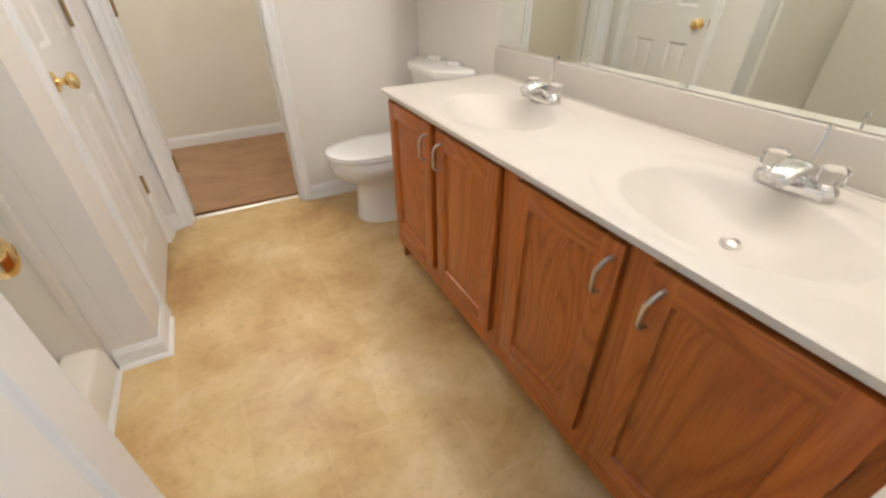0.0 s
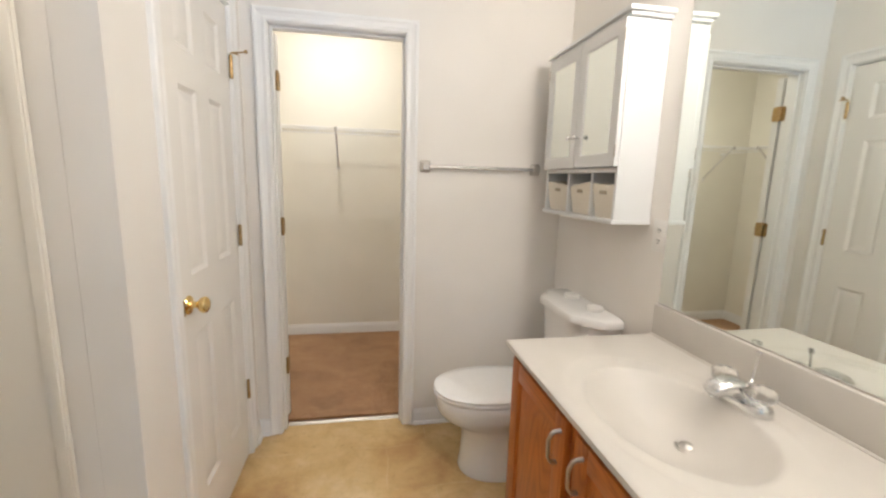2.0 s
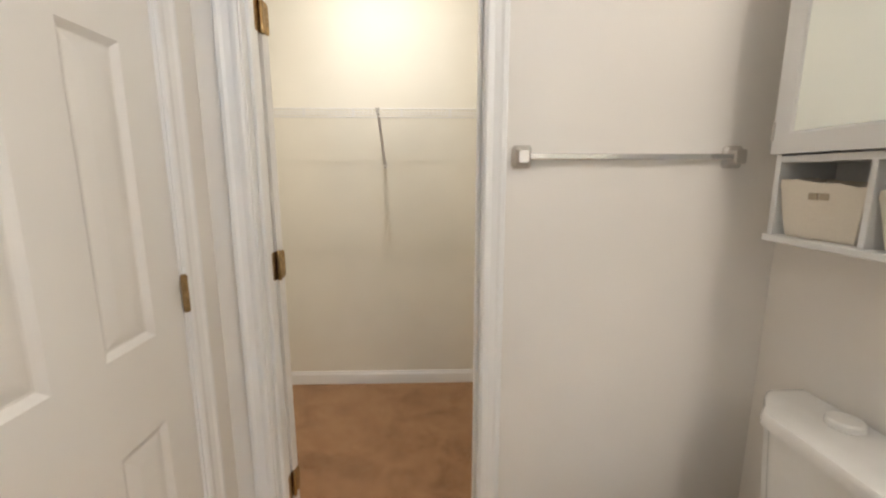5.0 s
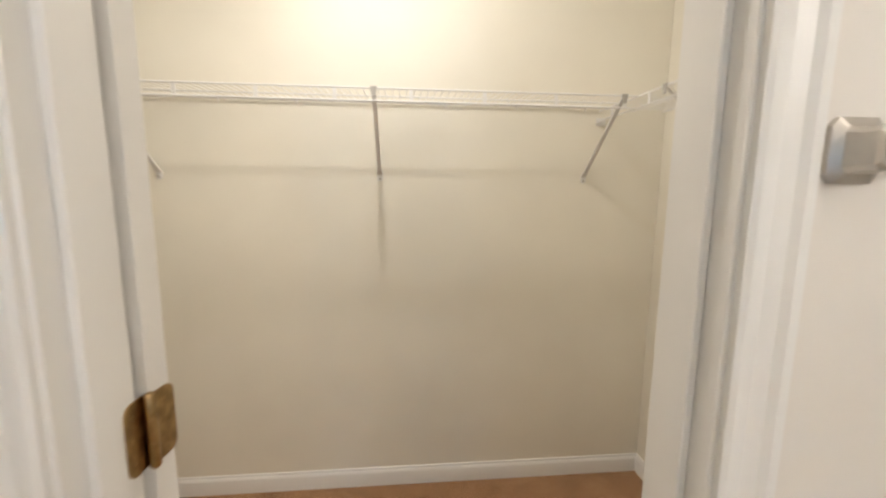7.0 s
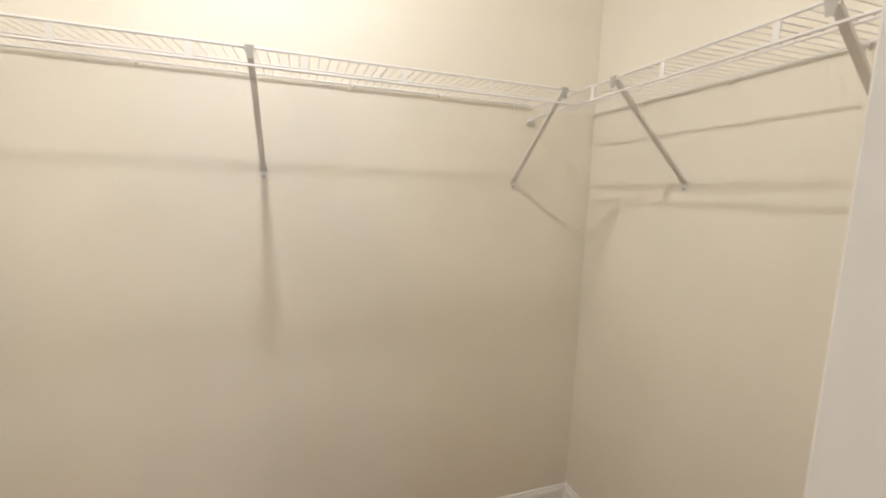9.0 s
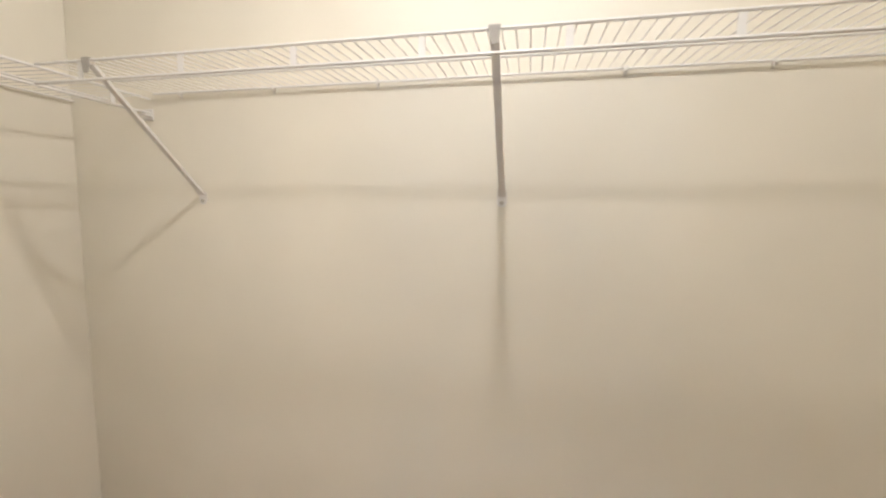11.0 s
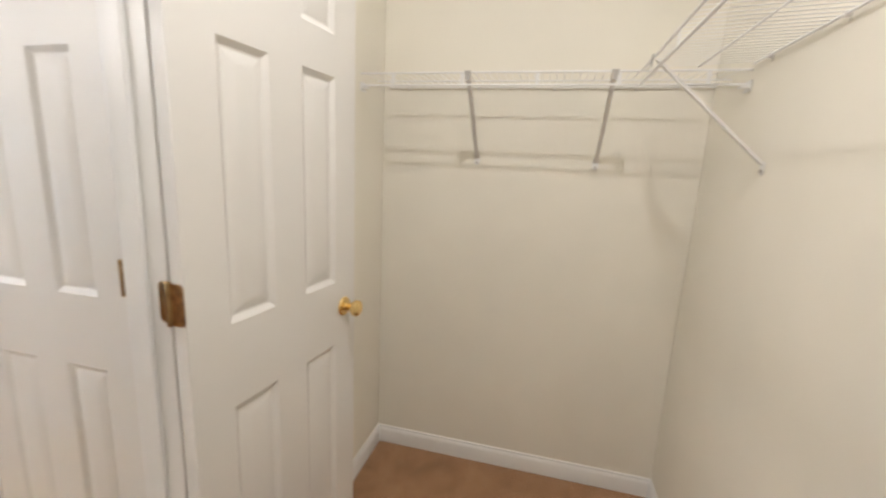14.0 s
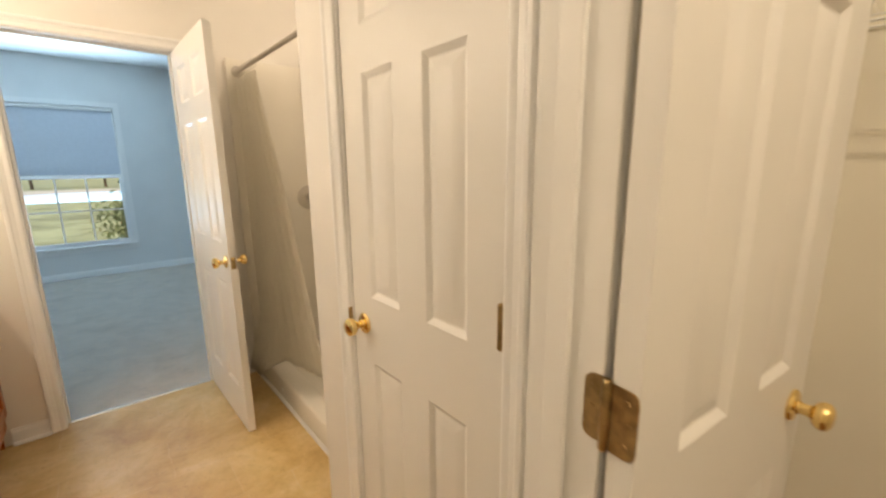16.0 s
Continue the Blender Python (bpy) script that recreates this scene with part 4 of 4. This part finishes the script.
bm = bmesh.new()
rings(bm, [tank_loop(0.3917, 0.80, 1.312), tank_loop(0.41, 0.83, 1.306), tank_loop(0.60, 0.93, 1.296), tank_loop(0.772, 1.0, 1.288)])
part("tank", bm, porcelain, toilet, smooth=25)
bm = bmesh.new()
rings(bm, [tank_loop(0.7725, 1.0, 1.284, 0.006), tank_loop(0.776, 1.0, 1.280, 0.012), tank_loop(0.800, 1.0, 1.280, 0.013), tank_loop(0.810, 1.0, 1.280, 0.008), tank_loop(0.815, 1.0, 1.283, -0.004), tank_loop(0.817, 1.0, 1.30, -0.03)])
part("tank_lid", bm, porcelain, toilet, smooth=40)
for px, py in ((1.404, 2.366), (1.400, 2.572)):
    puck = thing("white_cap", (px, py, 0.8175), "round white plastic cap lying on the toilet tank", "cap", "caps on the tank")
    bm = bmesh.new()
    lathe(bm, [(0.0, 0.0), (0.034, 0.0), (0.036, 0.002), (0.036, 0.015), (0.033, 0.019), (0.0, 0.020)], None, 28)
    part("cap", bm, acrylic_white, puck)

# ---- shower ----
shower = thing("shower_stall", label="cream fiberglass shower stall with a raised curb", category="shower")
SX0, SX1 = WEST + 0.001, -0.302
bm = bmesh.new()
prism(bm, [(0.0, 0.0005), (0.125, 0.0005), (0.125, 0.122), (0.118, 0.131), (0.108, 0.134), (0.030, 0.134), (0.018, 0.130), (0.010, 0.118), (0.004, 0.030)], SOUTH + 0.003, LINEN_Y - 0.003, Matrix(((-1, 0, 0, -0.311), (0, 0, 1, 0), (0, 1, 0, 0), (0, 0, 0, 1))))
part("curb", bm, shower_shell, shower, smooth=40)
part("pan", one_box(SX0 + 0.002, -0.4365, SOUTH + 0.003, LINEN_Y - 0.003, 0.0005, 0.055), shower_shell, shower)
part("surround_panel", one_box(SX0, -0.310, LINEN_Y - 0.014, LINEN_Y - 0.001, 0.136, 2.06, bevel=0.004, seg=2), shower_shell, shower)
part("surround_panel", one_box(SX0, -0.310, SOUTH + 0.001, SOUTH + 0.014, 0.136, 2.06, bevel=0.004, seg=2), shower_shell, shower)
part("surround_panel", one_box(SX0, SX0 + 0.013, SOUTH + 0.0145, LINEN_Y - 0.0145, 0.056, 2.06, bevel=0.004, seg=2), shower_shell, shower)
for y0, y1 in ((LINEN_Y - 0.022, LINEN_Y - 0.0145), (SOUTH + 0.0145, SOUTH + 0.022)):
    part("surround_flange", one_box(-0.338, -0.312, y0, y1, 0.137, 2.06, bevel=0.003, seg=2), shower_shell, shower)
bm = bmesh.new()
prism(bm, [(0, 0), (0.014, 0), (0.012, 0.009), (0.006, 0.015), (0, 0.017)], SOUTH + 0.03, LINEN_Y - 0.026, Matrix(((1, 0, 0, -0.311), (0, 0, 1, 0), (0, 1, 0, 0.0005), (0, 0, 0, 1))))
part("shoe_moulding", bm, trim_paint, shower, "white shoe moulding")
bm = bmesh.new()
lathe(bm, [(0.0, 0.0), (0.011, 0.0), (0.010, 0.006), (0.0, 0.008)], Matrix.Translation((-0.3105, 0.86, 0.075)) @ pose(0, 0, 0, 0, 90, 0), 14)
part("curb_plug", bm, acrylic_white, shower)

rod = thing("curtain_rod", label="steel shower curtain rod across the stall", category="curtain rod")
RX, RZ = -0.375, 1.985
bm = bmesh.new()
tube(bm, [(RX, SOUTH + 0.002, RZ), (RX, LINEN_Y - 0.002, RZ)], 0.0125, 14)
part("rod", bm, nickel, rod)
for y, s in ((SOUTH + 0.0142, -90), (LINEN_Y - 0.0142, 90)):
    bm = bmesh.new()
    lathe(bm, [(0.0126, 0.0), (0.034, 0.0), (0.034, 0.006), (0.022, 0.016), (0.0165, 0.042), (0.0126, 0.044)], Matrix.Translation((RX, y, RZ)) @ pose(0, 0, 0, s, 0, 0), 20)
    part("flange", bm, nickel, rod)

curtain = thing("shower_curtain", label="white fabric shower curtain drawn aside, draped over the curb", category="shower curtain")
bm = bmesh.new()
nu, nv = 150, 44
grid = []
for j in range(nv + 1):
    v = j / nv
    row = []
    for i in range(nu + 1):
        u = i / nu
        spread = 0.330 + (0.89 - 0.330) * v ** 1.05
        y = SOUTH + 0.022 + u * spread
        amp = 0.015 * (1 - 0.75 * v)
        fold = amp * math.sin(u * 2 * math.pi * 7.5 + 0.8 * math.sin(3 * v)) + 0.009 * math.sin(u * 2 * math.pi * 1.7 + 2 * v)
        drop = max(0.0, v - 0.80) / 0.20
        outside = 0.105 * drop * (1 - min(1, max(0, (u - 0.30) / 0.14))) - 0.055 * v * min(1, max(0, (u - 0.42) / 0.2))
        bottom = 0.040 + 0.165 * min(1, max(0, (u - 0.20) / 0.25)) + 0.05 * max(0, u - 0.55) + 0.012 * math.sin(u * 7)
        z = RZ - 0.045 + (bottom - (RZ - 0.045)) * v
        row.append(bm.verts.new((RX + fold + outside, y, z)))
    grid.append(row)
for j in range(nv):
    for i in range(nu):
        bm.faces.new((grid[j][i], grid[j][i + 1], grid[j + 1][i + 1], grid[j + 1][i]))
cloth = part("cloth", bm, curtain_mat, curtain, smooth=80)
thick = cloth.modifiers.new("thickness", "SOLIDIFY")
thick.thickness = 0.0012
for i in range(9):
    bm = bmesh.new()
    y = SOUTH + 0.045 + i * 0.038
    ring_pts = [(RX + 0.019 * math.cos(a), y + 0.002 * math.sin(2 * a), RZ - 0.006 + 0.024 * math.sin(a)) for a in (2 * math.pi * k / 16 for k in range(17))]
    tube(bm, ring_pts, 0.0018, 6)
    part("curtain_ring", bm, nickel, curtain)

valve = thing("shower_valve", label="round chrome shower valve on the stall wall", category="shower valve")
vm = Matrix.Translation((-0.775, SOUTH + 0.0145, 1.190)) @ pose(0, 0, 0, -90, 0, 0)
bm = bmesh.new()
lathe(bm, [(0.0, 0.0), (0.085, 0.0), (0.085, 0.004), (0.070, 0.010), (0.030, 0.014), (0.028, 0.030), (0.0, 0.030)], vm, 32)
part("escutcheon", bm, nickel, valve)
bm = bmesh.new()
lathe(bm, [(0.0, 0.031), (0.024, 0.031), (0.028, 0.040), (0.026, 0.062), (0.0, 0.066)], vm, 20)
part("handle", bm, chrome, valve)
head = thing("wall_shower", label="chrome wall shower on a bent arm", category="shower")
bm = bmesh.new()
tube(bm, [(-0.785, SOUTH + 0.002, 2.075), (-0.785, SOUTH + 0.05, 2.085), (-0.785, SOUTH + 0.10, 2.070), (-0.785, SOUTH + 0.14, 2.035)], 0.010, 12)
part("arm", bm, chrome, head)
bm = bmesh.new()
lathe(bm, [(0.0, 0.0), (0.012, 0.0), (0.016, 0.015), (0.036, 0.045), (0.038, 0.058), (0.0, 0.060)], Matrix.Translation((-0.785, SOUTH + 0.135, 2.040)) @ pose(0, 0, 0, 220, 0, 0), 22)
part("rose", bm, chrome, head)

# ---- closet wire shelves ----
DECK, LIP, LIPZ = 1.731, 1.727, 1.686


def wire_shelf(name, length, depth, braces, m, label, ends=(1, 1), tie_step=0.254, rise=0.006):
    """Ventilated shelf; local x along the wall, y from the wall (0) to the front, laid by m."""
    th = thing(name, label=label, category="wire shelf", group="closet wire shelves")
    def rail(nm, y, z, r, a=0.0, b=None):
        bm = bmesh.new()
        tube(bm, [m @ Vector((a, y, z)), m @ Vector((length if b is None else b, y, z))], r, 8)
        return part(nm, bm, wire_coat, th, smooth=60)
    rail("back_rail", 0.010, DECK + rise - 0.004, 0.0032)
    rail("middle_rail", depth * 0.5, DECK + rise * 0.5 - 0.0042, 0.0028)
    rail("front_rail", depth, DECK - 0.0035, 0.0034)
    rail("lip_rail", depth + 0.002, LIPZ, 0.0036)
    n = int(length / 0.0254)
    bm = bmesh.new()
    tube(bm, [(0, 0.004, rise), (0, depth + 0.001, 0)], 0.0012, 6)
    first = part("cross_wire", bm, wire_coat, th, smooth=60)
    first.matrix_basis = m @ pose(0.010, 0, DECK)
    for i in range(1, n):
        again(first, th, m @ pose(0.010 + i * 0.0254, 0, DECK))
    k = 0.125
    while k < length - 0.03:
        bm = bmesh.new()
        box(bm, k - 0.0065, k + 0.0065, depth - 0.0005, depth + 0.0016, LIPZ - 0.001, DECK - 0.002)
        bm.transform(m)
        part("lip_tie", bm, wire_coat, th, smooth=None)
        k += tie_step
    k = 0.09
    while k < length:
        bm = bmesh.new()
        box(bm, k - 0.0045, k + 0.0045, 0.0005, 0.0145, DECK + rise - 0.012, DECK + rise + 0.002, bevel=0.002)
        box(bm, k - 0.003, k + 0.003, 0.0005, 0.005, DECK + rise - 0.019, DECK + rise - 0.0122, bevel=0.001)
        bm.transform(m)
        part("wall_clip", bm, acrylic_white, th)
        k += 0.30
    for bx in braces:
        bm = bmesh.new()
        a, b = Vector((bx, depth - 0.004, LIP - 0.008)), Vector((bx, 0.006, 1.449))
        d = (b - a).normalized()
        side, nrm = Vector((1, 0, 0)), d.cross(Vector((1, 0, 0)))
        prof = [(-0.0075, 0.0), (-0.0075, 0.007), (-0.006, 0.007), (-0.006, 0.0018), (0.006, 0.0018), (0.006, 0.007), (0.0075, 0.007), (0.0075, 0.0)]
        rings(bm, [[m @ (p + side * (u * k) + nrm * v) for u, v in prof] for p, k in ((a, 1.0), (a.lerp(b, 0.92), 1.0), (a.lerp(b, 0.96), 1.4), (b, 1.4))])
        br = part("brace", bm, brace_steel, th, "white steel support brace", smooth=None)
        bm = bmesh.new()
        prism(bm, [(-0.011, 0.005), (0.011, 0.005), (0.010, -0.003), (0.006, -0.026), (-0.006, -0.026), (-0.010, -0.003)], 0, 0.0022, pose(bx, depth + 0.006, LIP, 90, 0, 0))
        box(bm, bx - 0.010, bx + 0.010, depth - 0.004, depth + 0.0058, LIP + 0.0040, LIP + 0.0056)
        bm.transform(m)
        part("brace_hook", bm, hook_steel, br, "grey steel hook plate")
        bm = bmesh.new()
        prism(bm, [(-0.012, 0.022), (0.012, 0.022), (0.0125, 0.0), (0.0105, -0.008), (0.006, -0.0125), (0.0, -0.014), (-0.006, -0.0125), (-0.0105, -0.008), (-0.0125, 0.0)], -0.0030, -0.0004, pose(bx, 0, 1.436, 90, 0, 0))
        bm.transform(m)
        foot = part("brace_foot", bm, wire_coat, br, "white tab screwed to the wall")
        bm = bmesh.new()
        lathe(bm, [(0.0, 0.0), (0.0055, 0.0), (0.005, 0.003), (0.0, 0.0045)], pose(bx, 0.0032, 1.433, -90), 10)
        bm.transform(m)
        part("screw", bm, nickel, foot, smooth=50)
    for which, x in ((0, 0.0), (1, length)):
        if ends[which]:
            bm = bmesh.new()
            s = 1 if which == 0 else -1
            x0, x1 = sorted((x, x + s * 0.004))
            box(bm, x0, x1, depth - 0.030, depth + 0.012, LIPZ - 0.020, LIPZ + 0.012, bevel=0.001)
            x0, x1 = sorted((x + s * 0.002, x + s * 0.028))
            box(bm, x0, x1, depth - 0.012, depth + 0.010, LIPZ - 0.010, LIPZ - 0.0045, bevel=0.001)
            bm.transform(m)
            part("end_bracket", bm, wire_coat, th)
    return th


north_m = Matrix(((1, 0, 0, -0.835), (0, -1, 0, CLOSET_N), (0, 0, 1, 0), (0, 0, 0, 1)))
west_m = Matrix(((0, 1, 0, WEST), (1, 0, 0, CLOSET_S + 0.03), (0, 0, 1, 0.002), (0, 0, 0, 1)))
east_m = Matrix(((0, -1, 0, CLOSET_E), (1, 0, 0, CLOSET_S + 0.03), (0, 0, 1, 0.002), (0, 0, 0, 1)))
wire_shelf("wire_shelf", 1.955, 0.305, [0.835 - 0.690, 0.835 + 0.181, 0.835 + 1.064], north_m, "white wire shelf along the closet back wall on braces", ends=(0, 0), rise=0.014)
W_LEN = CLOSET_N - CLOSET_S - 0.031
wire_shelf("wire_shelf", W_LEN, 0.292, [3.443 - 3.045, 3.919 - 3.045], west_m, "white wire shelf on the closet end wall on braces")
wire_shelf("wire_shelf", W_LEN, 0.300, [3.34 - 3.045, 3.842 - 3.045], east_m, "white wire shelf on the closet end wall on braces")

# ---- bedroom window and outdoors ----
win = thing("window_1", label="white double-hung bedroom window with a lowered shade", category="window", kind="structure")
fw = 0.045
bm = boxes((WIN_X0, WIN_X0 + fw, -3.90, -3.83, WIN_Z0, WIN_Z1), (WIN_X1 - fw, WIN_X1, -3.90, -3.83, WIN_Z0, WIN_Z1), (WIN_X0 + fw, WIN_X1 - fw, -3.90, -3.83, WIN_Z0, WIN_Z0 + fw), (WIN_X0 + fw, WIN_X1 - fw, -3.90, -3.83, WIN_Z1 - fw, WIN_Z1))
part("window_frame", bm, trim_paint, win, smooth=None)
part("meeting_rail", one_box(WIN_X0 + fw, WIN_X1 - fw, -3.885, -3.845, 1.285, 1.325), trim_paint, win)
for gx in (WIN_X0 + 0.39, WIN_X0 + 0.69, WIN_X0 + 0.99):
    part("muntin", one_box(gx - 0.008, gx + 0.008, -3.878, -3.858, WIN_Z0 + fw, 1.285), trim_paint, win)
part("muntin", one_box(WIN_X0 + fw, WIN_X1 - fw, -3.877, -3.859, 0.862, 0.878), trim_paint, win)
pane = part("pane", one_box(WIN_X0 + fw, WIN_X1 - fw, -3.870, -3.866, WIN_Z0 + fw, WIN_Z1 - fw), window_glass, win)
pane.visible_shadow = False
part("window_sill", one_box(WIN_X0 - 0.05, WIN_X1 + 0.05, -3.83, -3.755, WIN_Z0 - 0.022, WIN_Z0 - 0.001, bevel=0.004), trim_paint, win)
bm = boxes((WIN_X0 - 0.062, WIN_X0 - 0.002, BED_S, BED_S + 0.016, WIN_Z0 - 0.001, WIN_Z1 + 0.06), (WIN_X1 + 0.002, WIN_X1 + 0.062, BED_S, BED_S + 0.016, WIN_Z0 - 0.001, WIN_Z1 + 0.06), (WIN_X0 - 0.002, WIN_X1 + 0.002, BED_S, BED_S + 0.016, WIN_Z1, WIN_Z1 + 0.06), (WIN_X0 - 0.062, WIN_X1 + 0.062, BED_S, BED_S + 0.014, WIN_Z0 - 0.085, WIN_Z0 - 0.0225))
part("window_casing", bm, trim_paint, win, smooth=None)
shade = thing("roller_shade", label="grey-white roller shade lowered over the upper window", category="window shade")
bm = bmesh.new()
tube(bm, [(WIN_X0 + 0.010, -3.808, WIN_Z1 - 0.03), (WIN_X1 - 0.010, -3.808, WIN_Z1 - 0.03)], 0.020, 16)
part("roller", bm, acrylic_white, shade)
part("cloth", one_box(WIN_X0 + 0.016, WIN_X1 - 0.016, -3.826, -3.8245, 1.335, WIN_Z1 - 0.035), shade_cloth, shade)
part("hem_bar", one_box(WIN_X0 + 0.016, WIN_X1 - 0.016, -3.829, -3.822, 1.315, 1.335, bevel=0.002), acrylic_white, shade)

grass = plain("grass_ground", (0.34, 0.37, 0.23), 0.95, vary=0.30, scale=0.8)
structure("ground", one_box(-400, 400, -500, 60, -0.9, -0.6), grass, "mown grass ground outside the window", "ground")
road_mat = plain("pale_path", (0.60, 0.59, 0.56), 0.9, vary=0.1, scale=4)
structure("road", one_box(-90, 90, -52.0, -38.0, -0.599, -0.585), road_mat, "pale concrete path outside the window", "road")
leaf_mat = plain("leaf_green", (0.24, 0.29, 0.15), 0.6, vary=0.3, scale=2.0)
bark_mat = plain("bark", (0.12, 0.085, 0.055), 0.9, vary=0.3, scale=8, relief=0.6)


def tree(place, h, spread, seed):
    rng = random.Random(seed)
    th = thing("tree", place, "leafy green broadleaf tree outside the window", "tree", "garden trees")
    bm = bmesh.new()
    tube(bm, [(0, 0, -0.02), (0.05, 0.02, h * 0.2), (0.0, 0.06, h * 0.45), (0.08, 0.0, h * 0.75)], [0.16, 0.12, 0.09, 0.03], 10)
    for k in range(7):
        a = k * 0.9 + rng.random()
        z = h * (0.28 + 0.07 * k)
        tube(bm, [(0, 0.03, z), (math.cos(a) * spread * 0.4, math.sin(a) * spread * 0.4, z + h * 0.10), (math.cos(a) * spread * 0.75, math.sin(a) * spread * 0.75, z + h * 0.16)], [0.05, 0.035, 0.012], 6)
    part("trunk", bm, bark_mat, th)
    verts, faces = [], []
    for c in range(70):
        a, r, z = rng.random() * 6.283, spread * math.sqrt(rng.random()), h * (0.22 + 0.75 * rng.random())
        r *= 1.0 - 0.5 * abs(z / h - 0.55)
        ctr = Vector((math.cos(a) * r, math.sin(a) * r, z))
        for _ in range(60):
            p = ctr + Vector((rng.gauss(0, 0.26), rng.gauss(0, 0.26), rng.gauss(0, 0.2)))
            q = Euler((rng.random() * 6, rng.random() * 6, rng.random() * 6)).to_matrix()
            s = 0.05 + 0.05 * rng.random()
            n0 = len(verts)
            for u, v in ((-s, 0), (0, -s * 0.5), (s, 0), (0, s * 0.5)):
                verts.append(tuple(p + q @ Vector((u, v, 0.15 * abs(u)))))
            faces.append((n0, n0 + 1, n0 + 2, n0 + 3))
    me = bpy.data.meshes.new("mesh")
    me.from_pydata(verts, [], faces)
    me.materials.append(leaf_mat)
    crown = new("crown", me)
    crown.parent = th
    return th


tree((-0.75, -9.6, -0.6), 1.25, 0.75, 1)
tree((-7.0, -56.0, -0.6), 7.0, 4.0, 3)
tree((-1.0, -58.0, -0.6), 7.5, 4.2, 4)
tree((5.0, -57.0, -0.6), 7.0, 4.0, 5)
tree((-13.0, -60.0, -0.6), 8.0, 4.4, 7)
